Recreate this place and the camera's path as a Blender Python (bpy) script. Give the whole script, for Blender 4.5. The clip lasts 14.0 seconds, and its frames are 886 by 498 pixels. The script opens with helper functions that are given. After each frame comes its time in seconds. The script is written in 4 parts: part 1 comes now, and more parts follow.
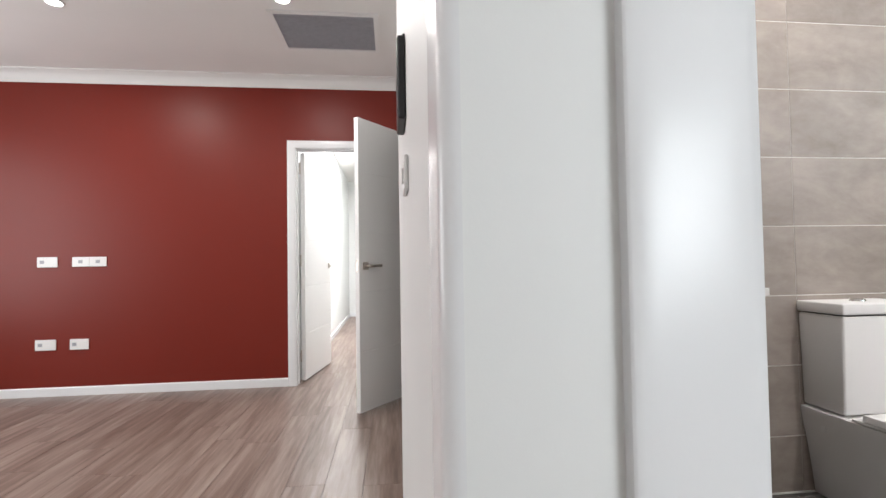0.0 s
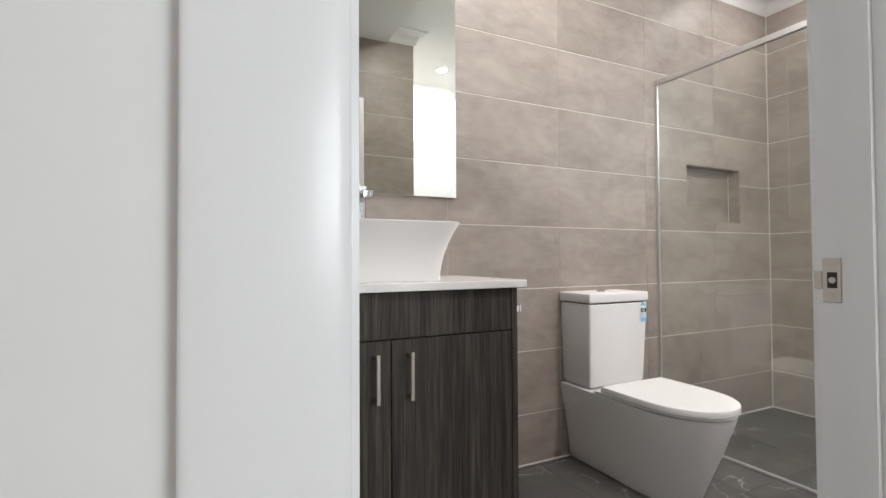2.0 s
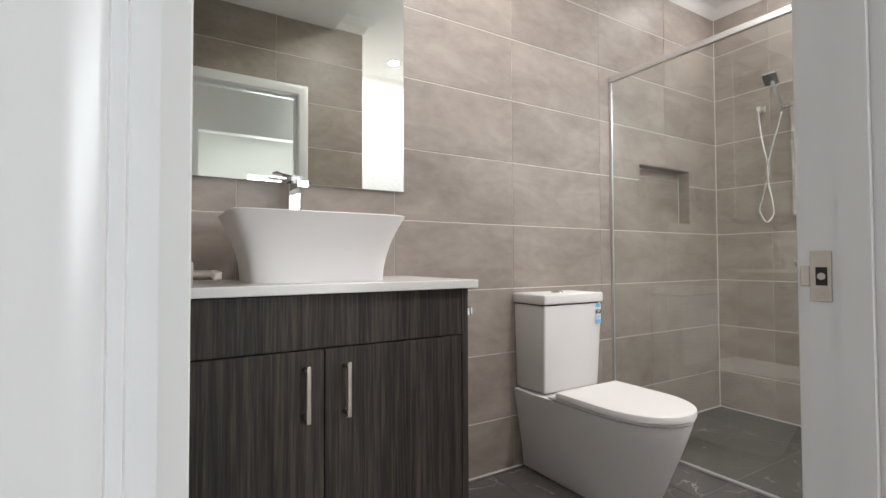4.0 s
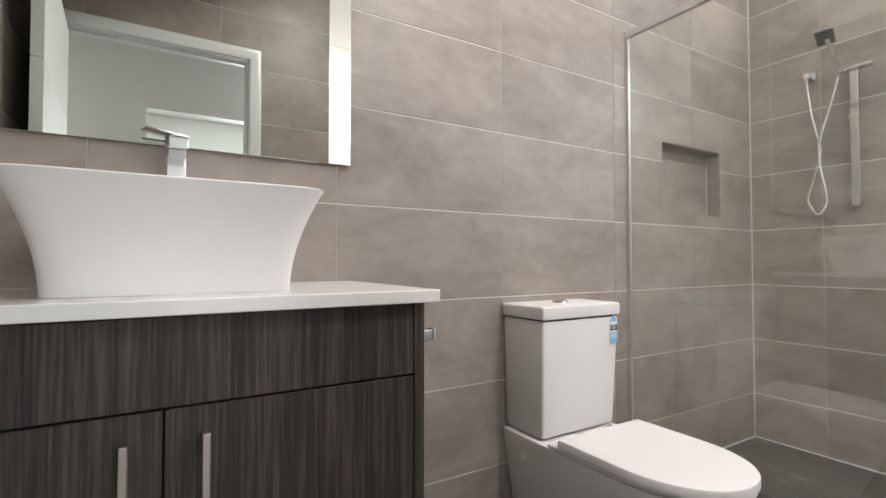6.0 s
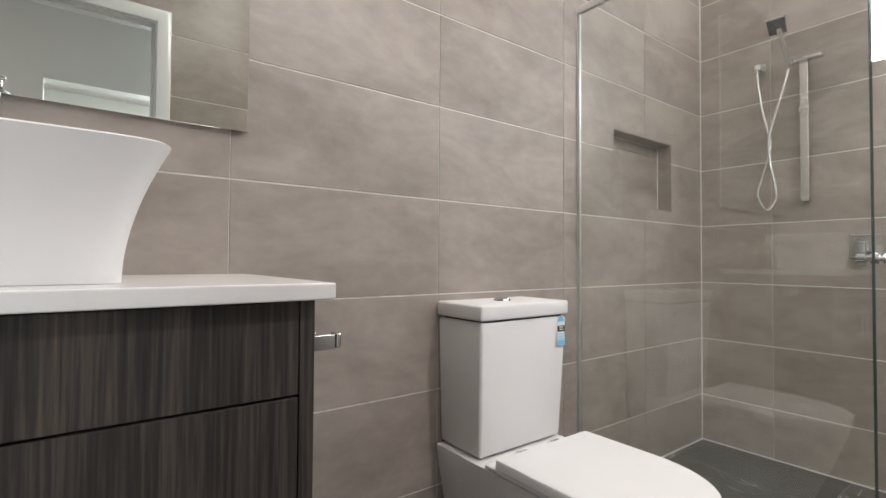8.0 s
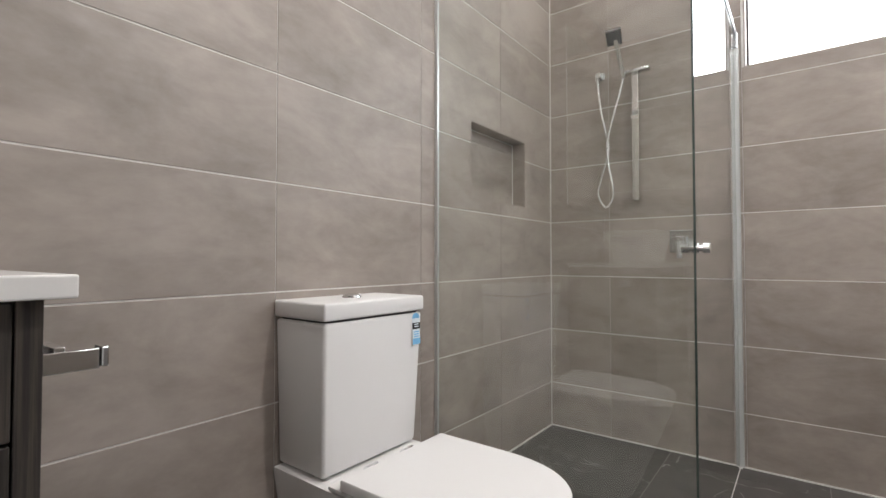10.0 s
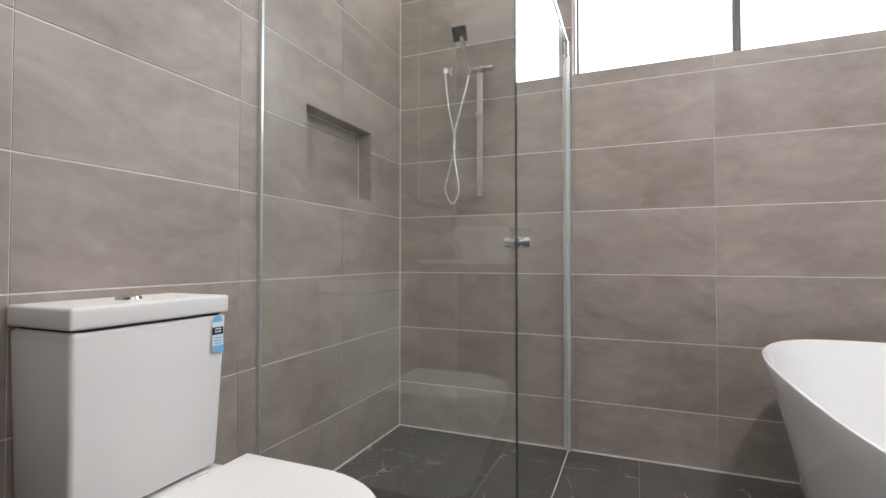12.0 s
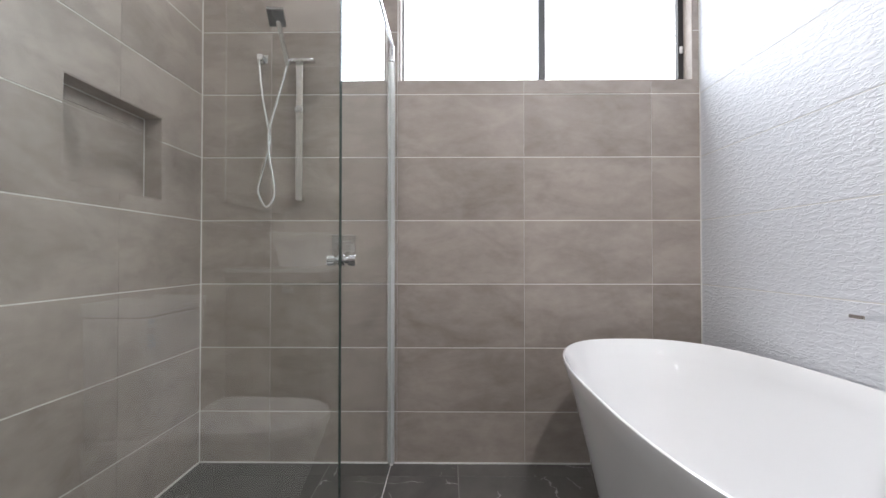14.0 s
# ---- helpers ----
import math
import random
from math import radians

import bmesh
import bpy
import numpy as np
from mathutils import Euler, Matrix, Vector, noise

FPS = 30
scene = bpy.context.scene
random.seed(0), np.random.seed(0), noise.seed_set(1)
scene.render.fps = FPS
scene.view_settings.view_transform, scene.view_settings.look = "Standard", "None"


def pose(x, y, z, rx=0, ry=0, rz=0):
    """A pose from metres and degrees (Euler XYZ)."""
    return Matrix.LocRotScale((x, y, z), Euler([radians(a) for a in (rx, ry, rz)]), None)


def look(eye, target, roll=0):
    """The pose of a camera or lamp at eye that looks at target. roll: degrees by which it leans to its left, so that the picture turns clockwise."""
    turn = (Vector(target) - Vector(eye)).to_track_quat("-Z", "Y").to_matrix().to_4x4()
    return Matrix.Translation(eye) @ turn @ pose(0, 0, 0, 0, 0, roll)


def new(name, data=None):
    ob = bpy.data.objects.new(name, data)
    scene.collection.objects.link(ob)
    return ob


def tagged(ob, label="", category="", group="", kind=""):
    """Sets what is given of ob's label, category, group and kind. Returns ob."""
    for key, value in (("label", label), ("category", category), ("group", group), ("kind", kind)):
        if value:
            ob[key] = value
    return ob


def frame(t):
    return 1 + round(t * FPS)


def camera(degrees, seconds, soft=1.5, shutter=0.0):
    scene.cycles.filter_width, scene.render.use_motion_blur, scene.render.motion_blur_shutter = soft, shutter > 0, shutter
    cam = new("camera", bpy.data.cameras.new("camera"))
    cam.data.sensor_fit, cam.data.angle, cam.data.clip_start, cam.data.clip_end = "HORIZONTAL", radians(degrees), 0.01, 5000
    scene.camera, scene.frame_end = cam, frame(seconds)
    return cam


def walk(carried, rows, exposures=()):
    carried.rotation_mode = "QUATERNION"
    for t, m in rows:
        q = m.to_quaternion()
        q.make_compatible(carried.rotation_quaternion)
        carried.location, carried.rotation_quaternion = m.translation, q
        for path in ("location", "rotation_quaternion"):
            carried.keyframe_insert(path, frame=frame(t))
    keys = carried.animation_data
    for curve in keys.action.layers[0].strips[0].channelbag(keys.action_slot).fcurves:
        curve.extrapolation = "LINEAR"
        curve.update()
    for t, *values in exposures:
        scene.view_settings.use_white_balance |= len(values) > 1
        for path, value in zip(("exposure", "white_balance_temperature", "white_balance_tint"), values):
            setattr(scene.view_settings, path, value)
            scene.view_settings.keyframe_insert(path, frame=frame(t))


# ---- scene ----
cam = camera(86.3, 14.0)
PATH = [
    (0, (-0.147, -0.079, 1.017), (0.073, 1.908, 1.073), -0.9),
    (0.5, (-0.077, -0.069, 1.005), (0.332, 1.888, 1.058), -0.8),
    (1, (-0.025, -0.105, 1.008), (0.563, 1.806, 1.044), -0.5),
    (1.5, (0.013, -0.094, 0.983), (0.762, 1.76, 1.037), -0.5),
    (2, (0.04, -0.08, 0.995), (0.915, 1.718, 1.037), -0.3),
    (2.5, (0.058, -0.068, 0.989), (1.014, 1.688, 1.038), -0.3),
    (3, (0.073, -0.065, 0.986), (1.077, 1.664, 1.039), -0.3),
    (5.5, (0.398, 0.352, 0.974), (1.449, 2.052, 1.025), -0.2),
    (6, (0.521, 0.436, 0.98), (1.559, 2.144, 1.031), -0.0),
    (6.5, (0.596, 0.497, 0.982), (1.63, 2.209, 1.032), -0.0),
    (7, (0.643, 0.538, 0.969), (1.705, 2.231, 1.019), 0.2),
    (9.5, (0.82, 0.636, 0.948), (2.311, 1.967, 0.995), 0.1),
    (10, (0.858, 0.655, 0.936), (2.448, 1.867, 0.984), -0.0),
    (10.5, (0.895, 0.621, 0.923), (2.556, 1.733, 0.968), 0.0),
    (11, (0.959, 0.584, 0.911), (2.687, 1.59, 0.957), 0.0),
    (11.5, (0.996, 0.577, 0.912), (2.781, 1.477, 0.956), 0.1),
    (12, (1.036, 0.588, 0.924), (2.888, 1.342, 0.965), 0.0),
    (12.5, (1.081, 0.59, 0.94), (2.99, 1.184, 0.979), -0.0),
    (13, (1.115, 0.576, 0.952), (3.07, 0.998, 0.992), -0.0),
    (13.5, (1.13, 0.641, 0.998), (3.12, 0.838, 1.007), -0.1),
    (14, (1.145, 0.622, 0.98), (3.145, 0.646, 1.012), -0.0),
]
EXPOSURES = [(0, 0.25, 6450, 10), (1.5, 0.25, 6550, 10), (3, 0.16, 6550, 10), (5.5, 0.18, 6600, 10), (7, 0.14, 6550, 10), (9.5, 0.06, 6500, 10), (12, 0.0, 6350, 10), (14, 0.0, 6150, 10)]
walk(cam, [(t, look(eye, target, roll)) for t, eye, target, roll in PATH], EXPOSURES)

# ---- world, light, exposure ----
world = bpy.data.worlds.new("sky")
scene.world = world
world.use_nodes = True
wn = world.node_tree.nodes
wbg = wn["Background"]
sky = wn.new("ShaderNodeTexSky")
sky.sky_type, sky.sun_disc = "NISHITA", False
sky.sun_elevation, sky.sun_rotation = radians(50), radians(200)
world.node_tree.links.new(sky.outputs[0], wbg.inputs[0])
wbg.inputs[1].default_value = 0.12
scene.view_settings.exposure = 0.0

# ---- plan, in metres ----
YN = 1.81           # vanity wall face
XE = 3.40           # window wall face
XW = 0.100          # west wall face, behind the open door
YS = 0.354          # tiled face of the door wall
YH = 0.253          # bedroom face of the door wall
YT = -0.576         # white relief wall face
XC = 1.412          # outside corner of the door wall
XB = -0.108         # bedroom face of the west wall
XN = -0.112         # free end of the door wall
ZC = 2.71           # bathroom ceiling
ZB = 2.61           # bedroom ceiling
YR = 4.033           # red wall face
XK = 0.165           # bedroom face of the cupboard wall
YL = -1.0           # lobby wall face
DOOR_L, DOOR_R, DOOR_H = 0.131, 0.950, 2.098    # clear opening of the bathroom door
RED_L, RED_R, RED_H = -0.940, -0.115, 2.0       # clear opening in the red wall
PITCH, ROW0 = 0.303, 0.243                      # tile rows
NICHE = (2.580, 3.090, 1.211, 1.555)            # x0 x1 z0 z1
WIN = (-0.545, 0.858, 1.822, 2.42)              # y0 y1 z0 z1


def lamp(name, kind, energy, m, size=0.1, colour=(1, 1, 1), size_y=None, spot=None):
    data = bpy.data.lights.new(name, kind)
    data.energy, data.color = energy, colour
    if kind == "AREA":
        data.size = size
        if size_y:
            data.shape, data.size_y = "RECTANGLE", size_y
        else:
            data.shape = "DISK"
    if kind == "SPOT":
        data.shadow_soft_size = size
        data.spot_size, data.spot_blend = radians(spot), 0.6
    ob = new(name, data)
    ob.matrix_world = m
    return ob


WARM = (1.0, 0.955, 0.92)
BATH_LIGHTS = [(1.895, -0.135, 24.0), (1.37, 1.20, 10.5), (3.02, 1.45, 2.4)]
# last bedroom entry: an unseen light, added to lift the wall outside the doorway
BED_LIGHTS = [(-2.13, 2.94, 13.0), (-0.775, 2.80, 13.0), (-2.1, 0.9, 13.0), (0.9, -1.5, 15.0), (-0.775, -0.40, 3.0)]
for lx, ly, watts in BATH_LIGHTS:
    lamp("downlight_lamp", "AREA", watts, pose(lx, ly, ZC - 0.012), 0.08, WARM)
for lx, ly, watts in BED_LIGHTS:
    lamp("downlight_lamp", "AREA", watts, pose(lx, ly, ZB - 0.012), 0.08, WARM)
lamp("window_daylight", "AREA", 10.5, pose(XE + 0.08, 0.27, 2.11, 0, 90, 0), 0.56, (0.82, 0.91, 1.0), 1.08)
# unseen fill added before the windowless west wall, to brighten the bedroom
lamp("bedroom_fill", "AREA", 42.0, pose(-4.1, 2.3, 1.4, 0, -90, 0), 1.6, (0.95, 0.97, 1.0), 1.8)
lamp("far_window_daylight", "AREA", 60.0, pose(1.9, -2.9, 1.5, 90, 0, 0), 1.5, (0.90, 0.96, 1.0), 1.2)
# unseen fill panel added under the hall ceiling, to whiten the hallway
lamp("hall_fill", "AREA", 92.0, pose(-0.5, 6.2, ZB - 0.03), 0.7, (1, 1, 1), 2.0)


# ---- materials ----
def material(name, colour, rough=0.5, metal=0.0, coat=0.0, vary=0.0, scale=6.0, bump=0.0, bump_scale=60.0, stretch=(1, 1, 1), spec=0.5):
    """A painted, glazed or cast surface: two scales of tone, and fine relief."""
    m = bpy.data.materials.new(name)
    m.use_nodes = True
    n, l = m.node_tree.nodes, m.node_tree.links
    b = n["Principled BSDF"]
    b.inputs["Base Color"].default_value = (*colour, 1)
    b.inputs["Roughness"].default_value = rough
    b.inputs["Metallic"].default_value = metal
    b.inputs["Coat Weight"].default_value = coat
    b.inputs["Specular IOR Level"].default_value = spec
    co = n.new("ShaderNodeTexCoord")
    mp = n.new("ShaderNodeMapping")
    mp.inputs["Scale"].default_value = stretch
    l.new(co.outputs["Object"], mp.inputs[0])
    if vary:
        a, c = n.new("ShaderNodeTexNoise"), n.new("ShaderNodeTexNoise")
        a.inputs["Scale"].default_value, c.inputs["Scale"].default_value = scale, scale * 9
        a.inputs["Detail"].default_value = c.inputs["Detail"].default_value = 5
        l.new(mp.outputs[0], a.inputs[0])
        l.new(mp.outputs[0], c.inputs[0])
        mix = n.new("ShaderNodeMath")
        mix.operation = "MULTIPLY_ADD"
        mix.inputs[1].default_value = 0.35
        l.new(c.outputs[0], mix.inputs[0])
        l.new(a.outputs[0], mix.inputs[2])
        ramp = n.new("ShaderNodeMapRange")
        ramp.inputs[1].default_value, ramp.inputs[2].default_value = 0.4, 0.95
        ramp.inputs[3].default_value, ramp.inputs[4].default_value = 1 - vary, 1 + vary
        l.new(mix.outputs[0], ramp.inputs[0])
        hue = n.new("ShaderNodeHueSaturation")
        hue.inputs["Color"].default_value = (*colour, 1)
        l.new(ramp.outputs[0], hue.inputs["Value"])
        l.new(hue.outputs[0], b.inputs["Base Color"])
        rr = n.new("ShaderNodeMapRange")
        rr.inputs[1].default_value, rr.inputs[2].default_value = 0.3, 0.7
        rr.inputs[3].default_value, rr.inputs[4].default_value = rough * 0.96, min(1, rough * 1.05)
        l.new(c.outputs[0], rr.inputs[0])
        l.new(rr.outputs[0], b.inputs["Roughness"])
    if bump:
        d, bp = n.new("ShaderNodeTexNoise"), n.new("ShaderNodeBump")
        d.inputs["Scale"].default_value, d.inputs["Detail"].default_value = bump_scale, 4
        bp.inputs["Strength"].default_value, bp.inputs["Distance"].default_value = bump, 0.002
        l.new(mp.outputs[0], d.inputs[0])
        l.new(d.outputs[0], bp.inputs["Height"])
        l.new(bp.outputs[0], b.inputs["Normal"])
    return m


def stone(name, low, high, rough, vein=0.0, grain=0.015):
    """A porcelain tile that copies weathered cement: soft clouds, streaks along the tile, each tile cut from another place."""
    m = bpy.data.materials.new(name)
    m.use_nodes = True
    n, l = m.node_tree.nodes, m.node_tree.links
    b = n["Principled BSDF"]
    co, info = n.new("ShaderNodeTexCoord"), n.new("ShaderNodeObjectInfo")
    mul = n.new("ShaderNodeMath")
    mul.operation, mul.inputs[1].default_value = "MULTIPLY", 37.0
    l.new(info.outputs["Random"], mul.inputs[0])
    shift = n.new("ShaderNodeVectorMath")
    shift.operation = "ADD"
    l.new(co.outputs["Object"], shift.inputs[0])
    l.new(mul.outputs[0], shift.inputs[1])
    mp = n.new("ShaderNodeMapping")
    mp.inputs["Scale"].default_value = (1.0, 1.0, 1.9)
    l.new(shift.outputs[0], mp.inputs[0])
    big, mid, fine = (n.new("ShaderNodeTexNoise") for _ in range(3))
    for node, s, d in ((big, 3.2, 6), (mid, 14.0, 8), (fine, 160.0, 3)):
        node.inputs["Scale"].default_value, node.inputs["Detail"].default_value = s, d
        node.inputs["Roughness"].default_value = 0.6
        l.new(mp.outputs[0], node.inputs[0])
    big.inputs["Distortion"].default_value = 0.6
    add = n.new("ShaderNodeMath")
    add.operation, add.inputs[1].default_value = "MULTIPLY_ADD", 0.45
    l.new(mid.outputs[0], add.inputs[0])
    l.new(big.outputs[0], add.inputs[2])
    tone = n.new("ShaderNodeMath")
    tone.operation, tone.inputs[1].default_value = "MULTIPLY_ADD", 0.16
    l.new(info.outputs["Random"], tone.inputs[0])
    l.new(add.outputs[0], tone.inputs[2])
    ramp = n.new("ShaderNodeValToRGB")
    ramp.color_ramp.elements[0].position, ramp.color_ramp.elements[0].color = 0.48, (*low, 1)
    ramp.color_ramp.elements[1].position, ramp.color_ramp.elements[1].color = 1.02, (*high, 1)
    l.new(tone.outputs[0], ramp.inputs[0])
    out = ramp.outputs[0]
    if vein:
        w, nz = n.new("ShaderNodeTexVoronoi"), n.new("ShaderNodeTexNoise")
        nz.inputs["Scale"].default_value, nz.inputs["Detail"].default_value = 3.5, 6
        l.new(shift.outputs[0], nz.inputs[0])
        warp = n.new("ShaderNodeVectorMath")
        warp.operation = "MULTIPLY_ADD"
        warp.inputs[1].default_value = (0.5, 0.5, 0.5)
        l.new(nz.outputs["Color"], warp.inputs[0])
        l.new(shift.outputs[0], warp.inputs[2])
        w.feature = "DISTANCE_TO_EDGE"
        w.inputs["Scale"].default_value = 2.6
        l.new(warp.outputs[0], w.inputs["Vector"])
        line = n.new("ShaderNodeMapRange")
        line.inputs[1].default_value, line.inputs[2].default_value = 0.0, 0.016
        line.inputs[3].default_value, line.inputs[4].default_value = vein, 0.0
        l.new(w.outputs["Distance"], line.inputs[0])
        gate = n.new("ShaderNodeMath")
        gate.operation = "MULTIPLY"
        g2 = n.new("ShaderNodeMapRange")
        g2.inputs[1].default_value, g2.inputs[2].default_value = 0.48, 0.62
        l.new(big.outputs[0], g2.inputs[0])
        l.new(line.outputs[0], gate.inputs[0])
        l.new(g2.outputs[0], gate.inputs[1])
        mix = n.new("ShaderNodeMix")
        mix.data_type = "RGBA"
        mix.inputs[7].default_value = (0.55, 0.54, 0.52, 1)
        l.new(gate.outputs[0], mix.inputs[0])
        l.new(out, mix.inputs[6])
        out = mix.outputs[2]
    l.new(out, b.inputs["Base Color"])
    rr = n.new("ShaderNodeMapRange")
    rr.inputs[1].default_value, rr.inputs[2].default_value = 0.3, 0.7
    rr.inputs[3].default_value, rr.inputs[4].default_value = rough * 0.96, rough * 1.06
    l.new(mid.outputs[0], rr.inputs[0])
    l.new(rr.outputs[0], b.inputs["Roughness"])
    bp = n.new("ShaderNodeBump")
    bp.inputs["Strength"].default_value, bp.inputs["Distance"].default_value = grain, 0.001
    l.new(fine.outputs[0], bp.inputs["Height"])
    l.new(bp.outputs[0], b.inputs["Normal"])
    return m


def wood(name, low, mid_c, high, rough, grain=(40, 40, 1.2), coat=0.0, by_object=True):
    """Streaked timber or timber-look laminate, grain along the axis that is scaled least."""
    m = bpy.data.materials.new(name)
    m.use_nodes = True
    n, l = m.node_tree.nodes, m.node_tree.links
    b = n["Principled BSDF"]
    co, info = n.new("ShaderNodeTexCoord"), n.new("ShaderNodeObjectInfo")
    mul = n.new("ShaderNodeMath")
    mul.operation, mul.inputs[1].default_value = "MULTIPLY", 29.0 if by_object else 0.0
    l.new(info.outputs["Random"], mul.inputs[0])
    shift = n.new("ShaderNodeVectorMath")
    shift.operation = "ADD"
    l.new(co.outputs["Object"], shift.inputs[0])
    l.new(mul.outputs[0], shift.inputs[1])
    mp = n.new("ShaderNodeMapping")
    mp.inputs["Scale"].default_value = grain
    l.new(shift.outputs[0], mp.inputs[0])
    a, c = n.new("ShaderNodeTexNoise"), n.new("ShaderNodeTexNoise")
    a.inputs["Scale"].default_value, a.inputs["Detail"].default_value = 1.0, 7
    c.inputs["Scale"].default_value, c.inputs["Detail"].default_value = 4.0, 4
    a.inputs["Roughness"].default_value = 0.7
    l.new(mp.outputs[0], a.inputs[0])
    l.new(mp.outputs[0], c.inputs[0])
    s = n.new("ShaderNodeMath")
    s.operation, s.inputs[1].default_value = "MULTIPLY_ADD", 0.4
    l.new(c.outputs[0], s.inputs[0])
    l.new(a.outputs[0], s.inputs[2])
    ramp = n.new("ShaderNodeValToRGB")
    e = ramp.color_ramp.elements
    e[0].position, e[0].color = 0.48, (*low, 1)
    e[1].position, e[1].color = 0.92, (*high, 1)
    k = e.new(0.68)
    k.color = (*mid_c, 1)
    l.new(s.outputs[0], ramp.inputs[0])
    l.new(ramp.outputs[0], b.inputs["Base Color"])
    b.inputs["Roughness"].default_value = rough
    b.inputs["Coat Weight"].default_value = coat
    bp = n.new("ShaderNodeBump")
    bp.inputs["Strength"].default_value, bp.inputs["Distance"].default_value = 0.2, 0.0006
    l.new(s.outputs[0], bp.inputs["Height"])
    l.new(bp.outputs[0], b.inputs["Normal"])
    return m


def glass(name, tint, rough=0.0):
    m = bpy.data.materials.new(name)
    m.use_nodes = True
    b = m.node_tree.nodes["Principled BSDF"]
    b.inputs["Base Color"].default_value = (*tint, 1)
    b.inputs["Roughness"].default_value = rough
    b.inputs["Transmission Weight"].default_value = 1.0
    b.inputs["IOR"].default_value = 1.58
    return m


def emitter(name, colour, strength):
    m = bpy.data.materials.new(name)
    m.use_nodes = True
    b = m.node_tree.nodes["Principled BSDF"]
    b.inputs["Base Color"].default_value = (0.8, 0.8, 0.8, 1)
    b.inputs["Emission Color"].default_value = (*colour, 1)
    b.inputs["Emission Strength"].default_value = strength
    return m


def relief(name):
    """White ceramic with rows of shallow ripples."""
    m = material(name, (0.68, 0.69, 0.725), 0.46)
    n, l = m.node_tree.nodes, m.node_tree.links
    b = n["Principled BSDF"]
    co, mp = n.new("ShaderNodeTexCoord"), n.new("ShaderNodeMapping")
    mp.inputs["Scale"].default_value = (14, 14, 42)
    l.new(co.outputs["Object"], mp.inputs[0])
    a = n.new("ShaderNodeTexNoise")
    a.inputs["Scale"].default_value, a.inputs["Detail"].default_value = 2.0, 2
    a.inputs["Distortion"].default_value = 0.8
    l.new(mp.outputs[0], a.inputs[0])
    ramp = n.new("ShaderNodeMapRange")
    ramp.interpolation_type = "SMOOTHSTEP"
    ramp.inputs[1].default_value, ramp.inputs[2].default_value = 0.42, 0.62
    l.new(a.outputs[0], ramp.inputs[0])
    bp = n.new("ShaderNodeBump")
    bp.inputs["Strength"].default_value, bp.inputs["Distance"].default_value = 0.46, 0.003
    l.new(ramp.outputs[0], bp.inputs["Height"])
    l.new(bp.outputs[0], b.inputs["Normal"])
    return m


TILE = stone("cement_look_tile", (0.225, 0.190, 0.166), (0.385, 0.335, 0.300), 0.42)
FLOOR_TILE = stone("dark_floor_tile", (0.060, 0.056, 0.052), (0.12, 0.112, 0.104), 0.42, vein=1.0, grain=0.0)
GROUT = material("pale_grout", (0.70, 0.68, 0.65), 0.9, vary=0.06, scale=30)
DARK_GROUT = material("grey_grout", (0.30, 0.29, 0.275), 0.9, vary=0.08, scale=30)
RELIEF = relief("white_relief_tile")
PLASTER = material("white_wall_paint", (0.76, 0.77, 0.76), 0.55, vary=0.02, scale=2, bump=0.03, bump_scale=320)
RED = material("red_wall_paint", (0.172, 0.0185, 0.0105), 0.40, vary=0.02, scale=2, bump=0.03, bump_scale=300, spec=0.3)
CEILING = material("ceiling_paint", (0.80, 0.79, 0.77), 0.75, vary=0.015, scale=2, bump=0.08, bump_scale=200)
TRIM = material("gloss_trim_paint", (0.78, 0.79, 0.80), 0.27, bump=0.02, bump_scale=260)
DOOR_PAINT = material("door_paint", (0.78, 0.78, 0.77), 0.40, vary=0.01, scale=1.5)
CERAMIC = material("white_ceramic", (0.78, 0.765, 0.755), 0.42, vary=0.008, scale=3, spec=0.4)
ACRYLIC = material("white_acrylic", (0.83, 0.83, 0.835), 0.09, vary=0.008, scale=3, coat=0.3)
STONE_TOP = material("white_stone_top", (0.80, 0.785, 0.765), 0.20, vary=0.03, scale=20)
LAMINATE = wood("dark_woodgrain_laminate", (0.023, 0.0200, 0.0185), (0.044, 0.0385, 0.0345), (0.100, 0.081, 0.066), 0.55, (48, 48, 1.3))
LAMINATE.node_tree.nodes["Principled BSDF"].inputs["Specular IOR Level"].default_value = 0.22
PLANK = wood("grey_brown_plank", (0.115, 0.075, 0.060), (0.205, 0.148, 0.124), (0.33, 0.265, 0.23), 0.36, (9, 0.6, 9))
ANODISED = material("bright_anodised_strip", (0.66, 0.67, 0.67), 0.30, metal=0.7)
CLEAR_SEAL = material("clear_plastic_seal", (0.86, 0.88, 0.87), 0.22)
CLEAR_SEAL.node_tree.nodes["Principled BSDF"].inputs["Transmission Weight"].default_value = 0.6
CHROME = material("chrome", (0.80, 0.81, 0.82), 0.07, metal=1.0)
STEEL = material("brushed_steel", (0.52, 0.47, 0.42), 0.37, metal=1.0, vary=0.05, scale=40)
ALU = material("satin_aluminium", (0.70, 0.70, 0.70), 0.36, metal=1.0)
HOSE = material("ribbed_metal_hose", (0.88, 0.88, 0.88), 0.22, metal=1.0)
BLACK = material("black_plastic", (0.012, 0.012, 0.014), 0.4, vary=0.1)
BLACK_FRAME = material("black_powder_coat", (0.02, 0.02, 0.022), 0.4, vary=0.1)
WHITE_PLASTIC = material("white_plastic", (0.78, 0.78, 0.77), 0.35, vary=0.01)
SPRAY_GREY = material("dark_grey_rubber", (0.15, 0.15, 0.15), 0.5, vary=0.1, scale=60)
GREY_FILTER = material("vent_grille_grey", (0.36, 0.37, 0.40), 0.5, vary=0.08, scale=30)
MIRROR = material("mirror_silver", (0.83, 0.87, 0.82), 0.0, metal=1.0)
GLASS = glass("clear_shower_glass", (0.945, 0.975, 0.955))
